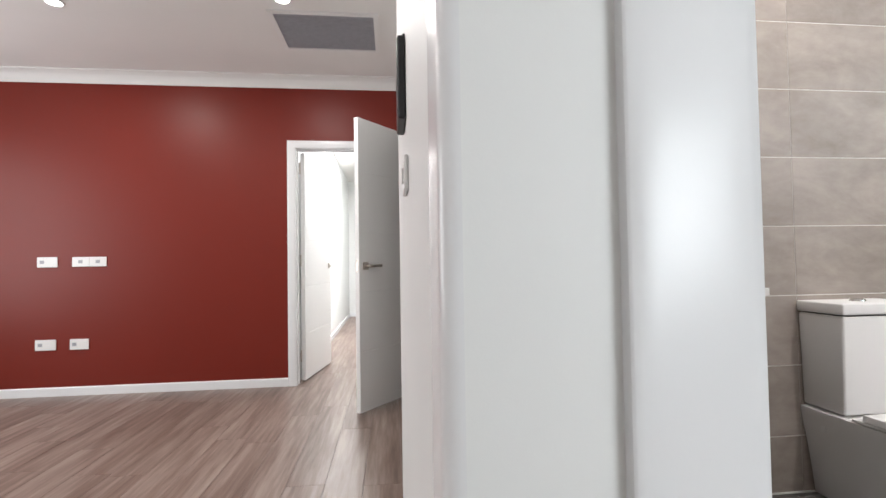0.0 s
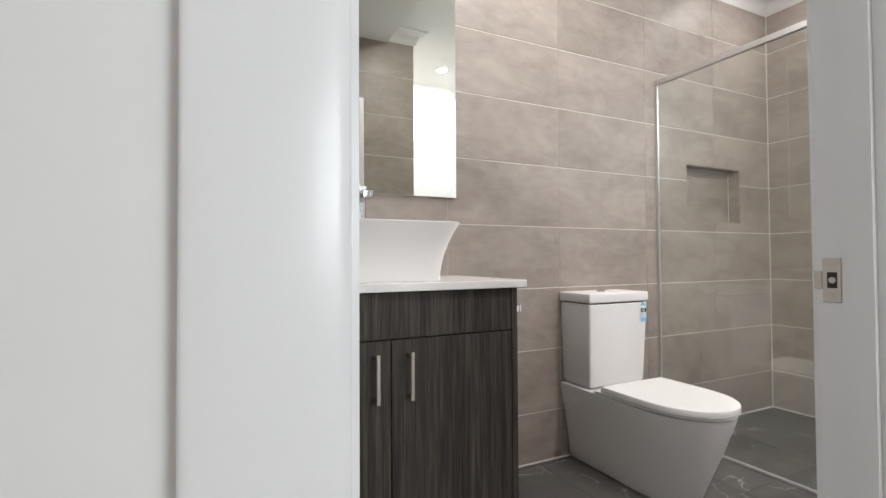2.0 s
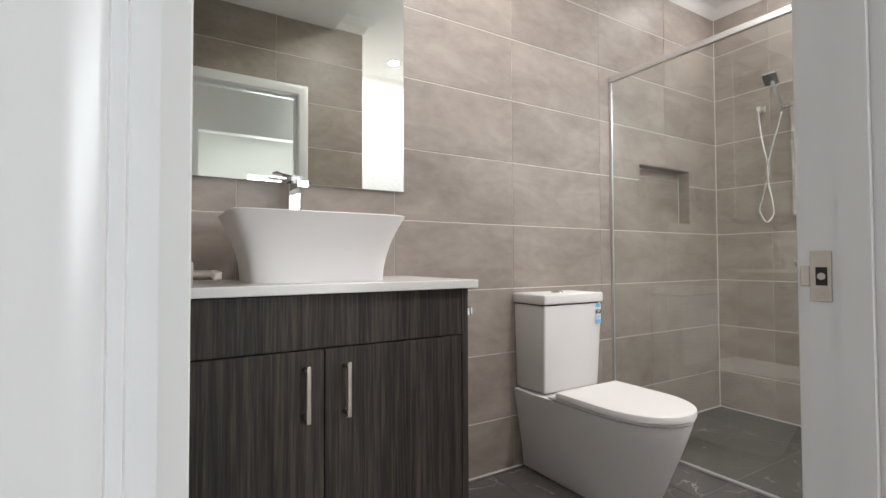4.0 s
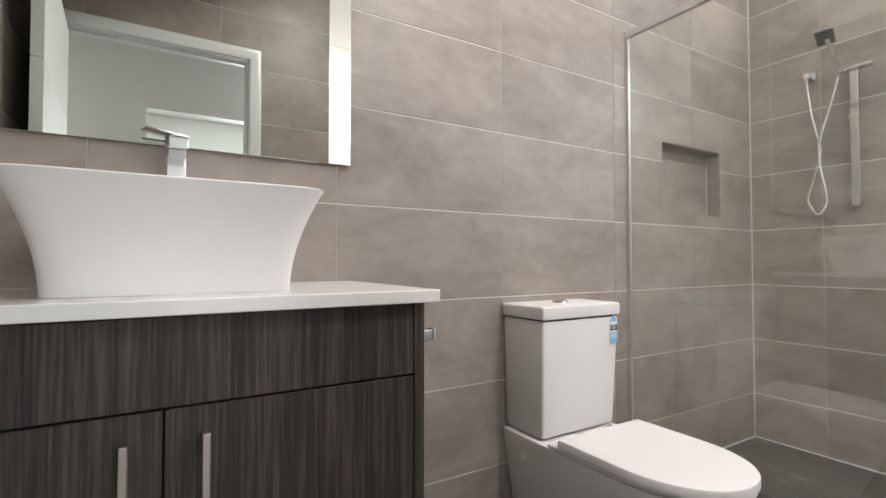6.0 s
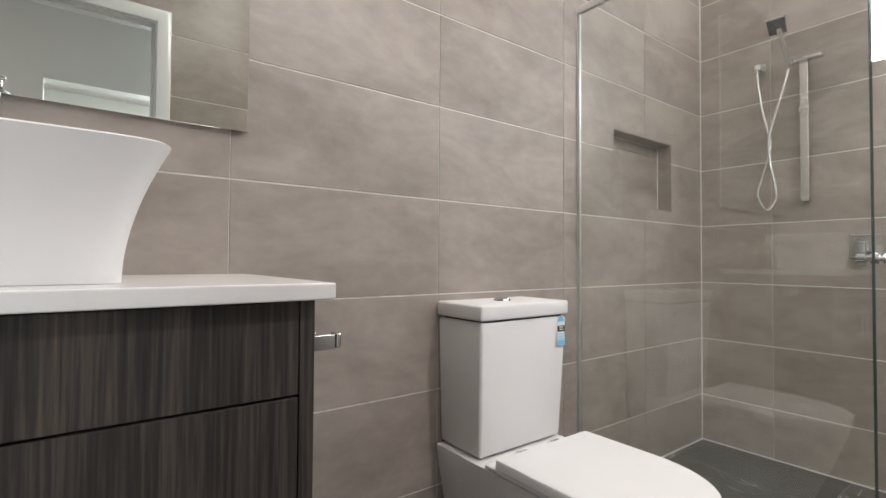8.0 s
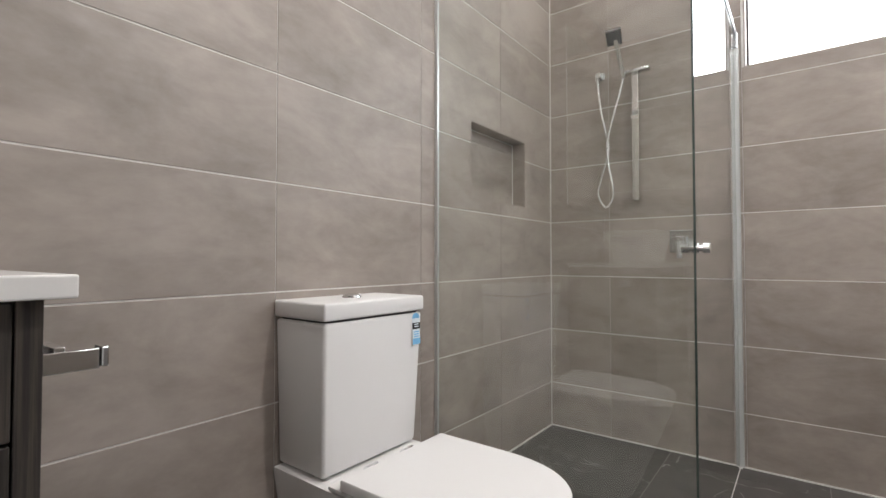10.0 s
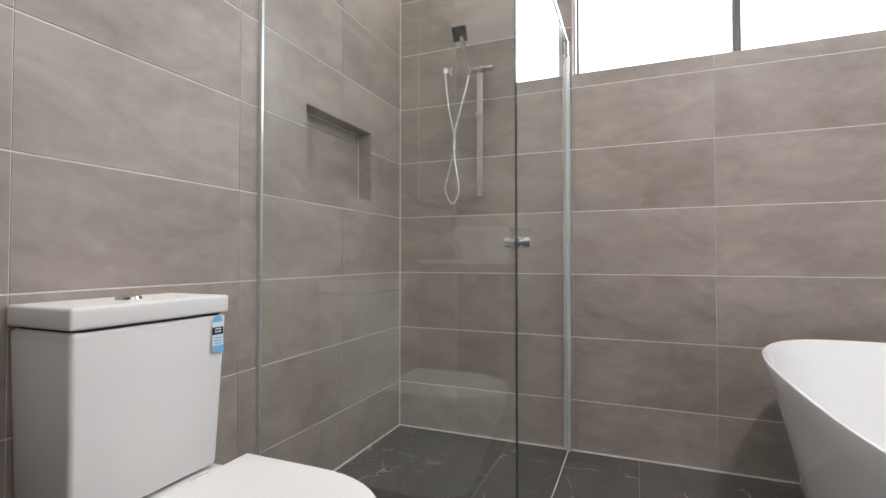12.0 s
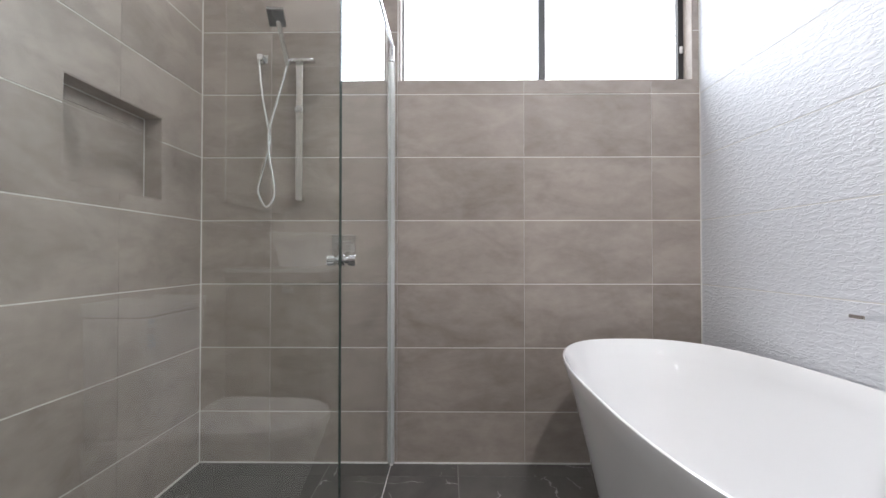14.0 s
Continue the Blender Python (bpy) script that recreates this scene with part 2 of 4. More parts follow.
GLASS_EDGE = material("green_glass_edge", (0.06, 0.085, 0.075), 0.15)
FROST = emitter("bright_frosted_pane", (1.0, 1.0, 1.0), 3.2)
SKYGLOW = emitter("overcast_daylight", (0.96, 0.98, 1.0), 2.2)
LED = emitter("led_diffuser", (1.0, 0.96, 0.9), 14.0)
BLUE = material("blue_label", (0.20, 0.50, 0.78), 0.4, vary=0.03)
PAPER = material("white_label", (0.75, 0.82, 0.86), 0.4, vary=0.02)
# near-black colour that stands in for the shade inside gaps and holes
GAP_SHADE = material("painted_gap_shade", (0.03, 0.03, 0.03), 0.8, vary=0.1)
SILICONE = material("white_silicone", (0.72, 0.71, 0.69), 0.5, vary=0.04, scale=20)


# ---- building helpers ----
def link(name, bm, mat, parent=None, label="", smooth=False):
    me = bpy.data.meshes.new(name)
    bm.normal_update()
    if smooth:
        for f in bm.faces:
            f.smooth = True
        for e in bm.edges:
            if len(e.link_faces) == 2 and e.calc_face_angle(0) > 0.7:
                e.smooth = False
    bm.to_mesh(me)
    bm.free()
    me.materials.append(mat)
    ob = new(name, me)
    if parent:
        ob.parent = parent
    if label:
        ob["label"] = label
    return ob


def part(name, bm, mat, parent, label="", smooth=False):
    return link(name, bm, mat, parent, label, smooth)


def thing(name, label, category, at=(0, 0, 0), group=""):
    ob = new(name)
    ob.location = at
    ob.empty_display_size = 0.1
    return tagged(ob, label, category, group)


def box(x0, x1, y0, y1, z0, z1, bevel=0.0, seg=2, bm=None):
    own = bm is None
    bm = bm or bmesh.new()
    r = bmesh.ops.create_cube(bm, size=1)
    for v in r["verts"]:
        v.co = Vector(((x0 + x1) / 2 + v.co.x * (x1 - x0), (y0 + y1) / 2 + v.co.y * (y1 - y0), (z0 + z1) / 2 + v.co.z * (z1 - z0)))
    if bevel:
        edges = {e for v in r["verts"] for e in v.link_edges}
        bmesh.ops.bevel(bm, geom=list(edges), offset=bevel, segments=seg, affect="EDGES", profile=0.5)
    return bm


def cyl(p0, p1, r, seg=24, bm=None, r2=None):
    bm = bm or bmesh.new()
    p0, p1 = Vector(p0), Vector(p1)
    d = p1 - p0
    m = Matrix.Translation((p0 + p1) / 2) @ d.to_track_quat("Z", "Y").to_matrix().to_4x4()
    bmesh.ops.create_cone(bm, cap_ends=True, segments=seg, radius1=r, radius2=r if r2 is None else r2, depth=d.length, matrix=m)
    return bm


def sweep(profile, path, up=Vector((0, 0, 1)), closed=False):
    """A profile (offsets aside and up) carried along a level polyline with mitred corners."""
    bm = bmesh.new()
    pts = [Vector(p) for p in path]
    rings = []
    for i, p in enumerate(pts):
        a = (pts[i] - pts[i - 1]).normalized() if (i or closed) else None
        b = (pts[(i + 1) % len(pts)] - pts[i]).normalized() if (i < len(pts) - 1 or closed) else None
        a, b = a or b, b or a
        sa, sb = up.cross(a), up.cross(b)
        side = (sa + sb)
        side = side / max(1e-6, side.dot(sa))
        rings.append([bm.verts.new(p + side * u + up * v) for u, v in profile])
    n = len(profile)
    for i in range(len(rings) - (0 if closed else 1)):
        r0, r1 = rings[i], rings[(i + 1) % len(rings)]
        for k in range(n):
            bm.faces.new((r0[k], r0[(k + 1) % n], r1[(k + 1) % n], r1[k]))
    if not closed:
        bm.faces.new(rings[0][::-1])
        bm.faces.new(rings[-1])
    bmesh.ops.recalc_face_normals(bm, faces=bm.faces)
    return bm


def tube(points, r, seg=12, fineness=6, ribs=0.0):
    """A round tube along a smooth run of points; ribs swell every other ring."""
    bm = bmesh.new()
    pts = [Vector(p) for p in points]
    fine = []
    for i in range(len(pts) - 1):
        p0, p1, p2, p3 = pts[max(0, i - 1)], pts[i], pts[i + 1], pts[min(len(pts) - 1, i + 2)]
        for k in range(fineness):
            t = k / fineness
            fine.append(0.5 * (2 * p1 + (p2 - p0) * t + (2 * p0 - 5 * p1 + 4 * p2 - p3) * t * t + (3 * p1 - p0 - 3 * p2 + p3) * t ** 3))
    fine.append(pts[-1])
    rings = []
    for i, p in enumerate(fine):
        d = (fine[min(i + 1, len(fine) - 1)] - fine[max(i - 1, 0)]).normalized()
        q = d.to_track_quat("Z", "Y")
        w = r * (1 - ribs * (i % 2))
        rings.append([bm.verts.new(p + q @ Vector((w * math.cos(2 * math.pi * k / seg), w * math.sin(2 * math.pi * k / seg), 0))) for k in range(seg)])
    for a, b in zip(rings, rings[1:]):
        for k in range(seg):
            bm.faces.new((a[k], a[(k + 1) % seg], b[(k + 1) % seg], b[k]))
    bm.faces.new(rings[0][::-1])
    bm.faces.new(rings[-1])
    return bm


def loft(rings, cap_bottom=True, cap_top=True):
    """Skin closed rings of points that all have the same count."""
    bm = bmesh.new()
    rows = [[bm.verts.new(p) for p in ring] for ring in rings]
    n = len(rows[0])
    for a, b in zip(rows, rows[1:]):
        for k in range(n):
            bm.faces.new((a[k], a[(k + 1) % n], b[(k + 1) % n], b[k]))
    if cap_bottom:
        bm.faces.new(rows[0][::-1])
    if cap_top:
        bm.faces.new(rows[-1])
    bmesh.ops.recalc_face_normals(bm, faces=bm.faces)
    return bm


def superellipse(cx, cy, z, a, b, p=2.0, n=48):
    ring = []
    for k in range(n):
        t = 2 * math.pi * k / n
        c, s = math.cos(t), math.sin(t)
        ring.append((cx + a * math.copysign(abs(c) ** (2 / p), c), cy + b * math.copysign(abs(s) ** (2 / p), s), z))
    return ring


def structure(name, bm, mat, label, category, smooth=False):
    return tagged(link(name, bm, mat, smooth=smooth), label, category, kind="structure")


def wall_box(name, boxes, mat, label):
    bm = bmesh.new()
    for b in boxes:
        box(*b, bm=bm)
    return structure(name, bm, mat, label, "wall")


# ---- bathroom shell ----
H = 2.95
GT = 0.0016         # how far the tiles stand out of the joints
north = wall_box("wall_north", [
    (XW - GT, NICHE[0], YN + GT, YN + 0.16, 0, H), (NICHE[1], XE + 0.2, YN + GT, YN + 0.16, 0, H),
    (NICHE[0], NICHE[1], YN + GT, YN + 0.16, 0, NICHE[2]), (NICHE[0], NICHE[1], YN + GT, YN + 0.16, NICHE[3], H),
    (NICHE[0], NICHE[1], YN + 0.08, YN + 0.16, NICHE[2], NICHE[3])], GROUT, "bathroom wall in cement-look porcelain tiles with a recessed niche")
east = wall_box("wall_east", [
    (XE + GT, XE + 0.2, YT - 0.2, YN + GT, 0, WIN[2]), (XE + GT, XE + 0.2, YT - 0.2, YN + GT, WIN[3], H),
    (XE + GT, XE + 0.2, YT - 0.2, WIN[0], WIN[2], WIN[3]), (XE + GT, XE + 0.2, WIN[1], YN + GT, WIN[2], WIN[3])],
    GROUT, "tiled bathroom wall with a high window")
west = wall_box("wall_west", [(XB, XW - 0.01, YS - GT, YN + 0.16, 0, H)], PLASTER, "white painted partition wall beside the bathroom")
west_core = wall_box("wall_west_tiled", [(XW - 0.01, XW - GT, YS + 0.002, YN + GT - 0.0002, 0, H)], GROUT, "tiled bathroom wall behind the open door")
south = wall_box("wall_south", [
    (XN + 0.016, DOOR_L - 0.02, YH, YS - 0.01, 0, H), (DOOR_R + 0.02, XC - 0.01, YH, YS - 0.01, 0, H),
    (DOOR_L - 0.02, DOOR_R + 0.02, YH, YS - 0.01, DOOR_H + 0.02, H)], PLASTER, "painted wall round the bathroom doorway")
south_tiled = wall_box("wall_south_tiled", [
    (XW - 0.009, DOOR_L - 0.02, YS - 0.01, YS - GT, 0, H), (DOOR_R + 0.02, XC - GT, YS - 0.01, YS - GT, 0, H),
    (DOOR_L - 0.02, DOOR_R + 0.02, YS - 0.01, YS - GT, DOOR_H + 0.02, H)], GROUT, "tiled inside face of the doorway wall")
bead = [(XN + 0.016, YS - 0.01), (XN, YS - 0.01)] + [(XN + 0.016 - 0.016 * math.cos(a), YH + 0.016 - 0.016 * math.sin(a)) for a in [k * math.pi / 14 for k in range(8)]]
structure("trim_wall_end", loft([[(x, y, z) for x, y in bead] for z in (0.0, H)]), TRIM, "white rounded end trim of the doorway wall", "trim", True)
jog = wall_box("wall_return", [(XC - 0.12, XC - GT, YT - 0.2, YH, 0, H), (XC - 0.01, XC - GT, YH, YS - 0.01, 0, H)], GROUT, "tiled wall end beside the bath")
relief_wall = wall_box("wall_relief", [(XC - GT, XE + GT, YT - 0.2, YT - GT, 0, H)], GROUT, "wall behind the bath in white relief tiles")

ceiling = structure("ceiling", box(XW - GT, XE + 0.2, YT - 0.2, YN + 0.16, ZC, ZC + 0.1), CEILING, "white plasterboard bathroom ceiling", "ceiling")
COVE = [(0, 0), (0, -0.09)] + [(0.09 - 0.078 * math.cos(a), -0.09 + 0.078 * math.sin(a)) for a in [i * math.pi / 16 for i in range(1, 8)]] + [(0.09, 0)]
cornice = structure("cornice_bathroom", sweep(COVE, [
    (XW, YS, ZC), (XW, YN, ZC), (XE, YN, ZC), (XE, YT, ZC), (XC, YT, ZC), (XC, YS, ZC)][::-1], closed=True), CEILING, "white cove cornice", "cornice", True)
floor_bed = structure("subfloor", box(XW - GT, XE + GT, YT - GT, YN + GT, -0.08, -0.002), DARK_GROUT, "bathroom floor bedding under the tiles", "floor")
structure("door_threshold", box(DOOR_L, DOOR_R, YS - 0.03, YS - 0.005, -0.012, 0.003, 0.002), ALU, "slim metal strip across the doorway", "threshold")

# ---- bedroom shell ----
bed_red = wall_box("wall_red", [
    (-4.2, RED_L - 0.02, YR, YR + 0.11, 0, H), (RED_R + 0.02, 1.2, YR, YR + 0.11, 0, H),
    (RED_L - 0.02, RED_R + 0.02, YR, YR + 0.11, RED_H + 0.02, H)], RED, "deep red painted bedroom wall with a doorway")
bed_floor = structure("floor_bedroom", box(-4.2, 3.0, -3.1, 9.3, -0.08, -0.012), DARK_GROUT, "underlay beneath the plank floor", "floor")
bed_ceiling = structure("ceiling_bedroom", box(-4.2, 1.2, YS, YR, ZB, ZB + 0.07), CEILING, "white bedroom ceiling", "ceiling")
bed_ceiling3 = structure("ceiling_far_room", box(-4.2, 3.0, -3.1, YT - 0.2, ZB, ZB + 0.07), CEILING, "white ceiling of the far room", "ceiling")
bed_ceiling2 = structure("ceiling_lobby", box(-4.2, XC - 0.12, YT - 0.2, YH, ZB, ZB + 0.07), CEILING, "white ceiling outside the bathroom door", "ceiling")
bed_west = wall_box("wall_bedroom_west", [(-4.3, -4.2, -3.1, YR + 0.11, 0, H)], PLASTER, "white bedroom wall")
lobby_south = wall_box("wall_lobby", [
    (-4.2, 0.45, YL - 0.1, YL, 0, H), (0.45, XC - 0.12, YL - 0.1, YL, 2.13, H)], PLASTER, "pale wall with a wide opening")
far_south = wall_box("wall_far", [(-4.2, 3.0, -3.1, -3.0, 0, H)], PLASTER, "white wall of the far room")
far_east = wall_box("wall_far_east", [(3.0, 3.1, -3.1, YT - 0.2, 0, H)], PLASTER, "white wall of the far room")
# the cupboard doorway in the bedroom's east wall, with the leaf standing open
bed_end = wall_box("wall_bedroom_east", [(XK, XK + 0.1, YN + 0.16, 2.985, 0, H), (XK, XK + 0.1, 3.81, YR, 0, H), (XK, XK + 0.1, 2.985, 3.81, 2.06, H), (1.1, 1.2, YN + 0.16, YR, 0, H)], PLASTER, "white bedroom wall with a cupboard doorway")
CORN = [(0, 0), (0, -0.09), (0.012, -0.092)] + [(0.09 - 0.078 * math.cos(a), -0.09 + 0.078 * math.sin(a)) for a in [i * math.pi / 16 for i in range(1, 8)]] + [(0.092, -0.01), (0.092, 0)]
bed_cornice = structure("cornice_bedroom", sweep(CORN, [
    (XB, YH, ZB), (XB, YN + 0.16, ZB), (XK, YN + 0.16, ZB), (XK, YR, ZB), (-4.2, YR, ZB)], closed=False), CEILING, "white cove cornice", "cornice", True)

# hallway beyond the red wall
hall = wall_box("wall_hall", [(-1.05, -0.95, YR + 0.11, 9.2, 0, H), (0.22, 0.32, YR + 0.11, 9.2, 0, H), (-1.05, 0.32, 9.2, 9.3, 0, H)], PLASTER, "white hallway walls")
hall_ceiling = structure("ceiling_hall", box(-1.05, 0.32, YR + 0.11, 9.3, ZB, ZB + 0.07), CEILING, "white hallway ceiling", "ceiling")

# ---- bathroom fixtures ----
def vanity():
    v = thing("vanity_unit", "dark woodgrain bathroom vanity cabinet with two doors and a drawer front", "vanity", (0.560, 1.55, 0))
    x0, x1, yf, z1 = 0.118 - 0.560, 1.003 - 0.560, 1.305 - 1.55, 0.8945
    yb = YN - 0.004 - 1.55
    xe = x1 - 0.024
    part("body", box(x0, xe - 0.001, yf + 0.019, yb, 0.10, z1), LAMINATE, v)
    part("end_panel", box(xe + 0.001, x1, yf - 0.001, yb, 0.0, z1, 0.0008, 1), LAMINATE, v)
    part("kick", box(x0 + 0.01, xe - 0.001, yf + 0.06, yb, 0.0, 0.10), LAMINATE, v)
    part("drawer_front", box(x0, xe - 0.001, yf, yf + 0.018, 0.7485, z1 - 0.003, 0.0012, 1), LAMINATE, v)
    xm = 0.535 - 0.560
    for a, b, hx in ((x0, xm - 0.0015, 0.484 - 0.560), (xm + 0.0015, xe - 0.001, 0.594 - 0.560)):
        d = part("door", box(a, b, yf, yf + 0.018, 0.09, 0.7445, 0.0012, 1), LAMINATE, v)
        hb = box(hx - 0.006, hx + 0.006, yf - 0.034, yf - 0.026, 0.560, 0.708, 0.002)
        for hz in (0.572, 0.696):
            box(hx - 0.005, hx + 0.005, yf - 0.028, yf, hz - 0.005, hz + 0.005, bm=hb)
        part("handle", hb, STEEL, d, "brushed steel bar handle")
    return v


def countertop():
    t = tagged(link("countertop", box(XW + 0.002, 1.027, 1.278, YN - 0.001, 0.895, 0.921, 0.0025), STONE_TOP), "white engineered stone vanity top with square edge", "countertop")
    return t


def basin():
    cx, cy, z0, z1 = 0.557, 1.505, 0.9215, 1.118
    b = thing("basin", "white ceramic vessel basin with flared sides on the vanity top", "basin", (cx, cy, z0))
    h = z1 - z0
    rings = []
    for i in range(13):
        t = i / 12
        f = t ** 1.9
        a, d = 0.198 + 0.056 * f, 0.120 + 0.055 * f
        rings.append(superellipse(0, 0, h * t, a, d, 9, 96))
    a, d = 0.254, 0.175
    rings.append(superellipse(0, 0, h + 0.003, a - 0.004, d - 0.004, 9, 96))
    rings.append(superellipse(0, 0, h + 0.001, a - 0.012, d - 0.012, 8, 96))
    for t in (0.9, 0.75, 0.6, 0.45, 0.3):
        f = t ** 1.9
        rings.append(superellipse(0, 0, h * t, 0.184 + 0.056 * f, 0.106 + 0.055 * f, 8, 96))
    for t, s in ((0.2, 0.62), (0.16, 0.2), (0.155, 0.06)):
        rings.append(superellipse(0, 0, h * t, 0.25 * s, 0.15 * s, 5, 96))
    part("bowl", loft(rings), CERAMIC, b, smooth=True)
    part("drain", cyl((0, 0, h * 0.155), (0, 0, h * 0.155 + 0.004), 0.022), CHROME, b, "chrome drain")
    return b


def basin_tap():
    x, y, z = 0.560, 1.750, 0.9215
    t = thing("basin_tap", "tall square chrome basin mixer tap with flat lever", "tap", (x, y, z))
    part("body", box(-0.022, 0.022, -0.022, 0.022, 0, 0.335, 0.004), CHROME, t, smooth=False)
    part("base", box(-0.028, 0.028, -0.028, 0.028, 0, 0.006, 0.002), CHROME, t)
    part("spout", box(-0.021, 0.021, -0.13, -0.0225, 0.304, 0.333, 0.004), CHROME, t)
    part("neck", box(-0.0205, 0.0205, -0.0205, 0.0205, 0.3352, 0.341, 0.001, 1), BLACK, t, "dark joint under the lever")
    lv = box(-0.023, 0.023, -0.070, 0.024, 0.358, 0.364, 0.0015)
    for v in lv.verts:
        v.co.z += -0.10 * v.co.y
    box(-0.020, 0.020, -0.020, 0.020, 0.3412, 0.360, 0.002, bm=lv)
    turn = pose(0, 0, 0, 0, 0, -74)
    for v in lv.verts:
        v.co = turn @ v.co
    part("lever", lv, CHROME, t)
    return t


def wall_mirror():
    m = thing("wall_mirror", "large frameless rectangular mirror above the vanity", "mirror", (0.568, YN, 1.9))
    part("backing", box(-0.448, 0.449, -0.010, -0.0005, -0.629, 0.50), WHITE_PLASTIC, m)
    part("mirror_glass", box(-0.451, 0.453, -0.014, -0.0102, -0.633, 0.503, 0.001, 1), MIRROR, m)
    return m


def toilet():
    cx = 1.801
    t = thing("toilet", "white close-coupled back-to-wall toilet with the lid down", "toilet", (cx, YN, 0))
    w = 0.186
    # cistern, slightly wider at the top
    cb = box(-0.188, 0.188, -0.211, -0.002, 0.384, 0.778, 0.011, 4)
    for v in cb.verts:
        k = (0.778 - v.co.z) / 0.385
        v.co.x *= 1 - 0.065 * k
        v.co.y = -0.002 + (v.co.y + 0.002) * (1 - 0.085 * k)
    part("cistern", cb, CERAMIC, t, smooth=True)
    part("cistern_lid", box(-0.192, 0.192, -0.216, -0.001, 0.783, 0.828, 0.007, 4), CERAMIC, t, smooth=True)
    # solid dark filler: the shade under the cistern lid, put into colour
    part("lid_gap_shade", loft([superellipse(0, -0.107, 0.777, 0.180, 0.100, 14, 72), superellipse(0, -0.107, 0.783, 0.180, 0.100, 14, 72)]), GAP_SHADE, t)
    fb = cyl((0, -0.10, 0.827), (0, -0.10, 0.834), 0.029, 28, r2=0.026)
    cyl((0, -0.10, 0.834), (0, -0.10, 0.838), 0.024, 28, r2=0.018, bm=fb)
    part("flush_button", fb, CHROME, t, "chrome flush button", True)

    def pan(z, front, half, back=-0.003, sq=0.46):
        """A D-shaped outline: square to the wall, rounded to the front."""
        pts = []
        yb = -sq
        pts.append((half, back, z))
        for i in range(5):
            pts.append((half, back + (yb - back) * (i + 1) / 5, z))
        n = 22
        for i in range(1, n):
            a = math.pi * i / n
            pts.append((half * math.cos(a), yb - (front - sq) * math.sin(a) ** 0.86, z))
        for i in range(5):
            pts.append((-half, yb + (back - yb) * i / 5, z))
        pts.append((-half, back, z))
        return pts
    rings = [pan(0.0, 0.600, 0.132, sq=0.40), pan(0.006, 0.604, 0.135, sq=0.40), pan(0.10, 0.644, 0.146, sq=0.42), pan(0.21, 0.690, 0.163, sq=0.44), pan(0.305, 0.726, 0.181), pan(0.356, 0.744, 0.189), pan(0.3745, 0.746, 0.189), pan(0.3765, 0.740, 0.184)]
    part("pan", loft(rings), CERAMIC, t, smooth=True)
    # dark slice painted as the shade between pan and seat
    part("seat_gap_shade", loft([pan(0.3760, 0.738, 0.181, -0.236), pan(0.3815, 0.738, 0.181, -0.236)]), GAP_SHADE, t)
    part("seat", loft([pan(0.3800, 0.750, 0.188, -0.236), pan(0.3815, 0.753, 0.191, -0.233), pan(0.3885, 0.753, 0.191, -0.233), pan(0.3900, 0.751, 0.189, -0.235)]), CERAMIC, t, smooth=True)
    part("lid", loft([pan(0.3920, 0.754, 0.191, -0.283, 0.50), pan(0.3935, 0.757, 0.194, -0.280, 0.50), pan(0.4145, 0.758, 0.194, -0.280, 0.50), pan(0.4180, 0.756, 0.192, -0.282, 0.50), pan(0.4195, 0.751, 0.187, -0.287, 0.50), pan(0.4200, 0.716, 0.152, -0.315, 0.48)]), CERAMIC, t, smooth=True)
    for hx in (-0.07, 0.07):
        part("lid_hinge", cyl((hx - 0.02, -0.258, 0.396), (hx + 0.02, -0.258, 0.396), 0.012, 16), CHROME, t)
    part("side_cap", cyl((-0.168, -0.10, 0.305), (-0.184, -0.10, 0.305), 0.013, 20), WHITE_PLASTIC, t, "grey fixing cap")
    lab = thing("rating_sticker", "blue and white water rating sticker on the cistern", "sticker", (cx + 0.158, YN - 0.2085, 0.733))
    # sticker lies on the sloping front of the cistern
    part("paper", box(-0.017, 0.017, -0.0042, -0.0034, -0.052, 0.026), PAPER, lab)
    arch = bmesh.new()
    bmesh.ops.create_circle(arch, cap_ends=True, segments=20, radius=0.017, matrix=pose(0, -0.0038, 0.026, 90, 0, 0))
    part("arch", arch, BLUE, lab)
    part("black_band", box(-0.017, 0.017, -0.0052, -0.0044, -0.006, 0.013), BLACK, lab)
    for k in range(2):
        part("text_bar", box(-0.010, 0.010, -0.0058, -0.0053, 0.000 + k * 0.007, 0.003 + k * 0.007), PAPER, lab)
    part("blue_band", box(-0.017, 0.017, -0.0052, -0.0044, -0.052, -0.034), BLUE, lab)
    for k in range(3):
        part("text_bar", box(-0.012, 0.012, -0.0052, -0.0044, -0.030 + k * 0.007, -0.027 + k * 0.007), BLUE, lab)
    lab.rotation_euler = (radians(-2.0), 0, 0)
    return t


VX = 1.003          # side of the vanity cabinet


def paper_holder():
    h = thing("toilet_roll_holder", "chrome square toilet roll holder on the cabinet side", "roll holder", (VX, 1.485, 0.805))
    part("mount", box(-0.001, 0.009, -0.025, 0.025, -0.022, 0.022, 0.003), CHROME, h)
    part("arm", box(0.008, 0.050, -0.012, 0.012, 0.002, 0.018, 0.002), CHROME, h)
    part("bar", box(0.036, 0.050, -0.061, -0.0125, -0.004, 0.018, 0.002), CHROME, h)
    part("lip", box(0.002, 1.090 - VX, -0.066, -0.0615, -0.016, 0.012, 0.0015), CHROME, h)
    part("end_stop", box(1.0902 - VX, 1.099 - VX, -0.070, -0.040, -0.014, 0.014, 0.002), CHROME, h)
    return h


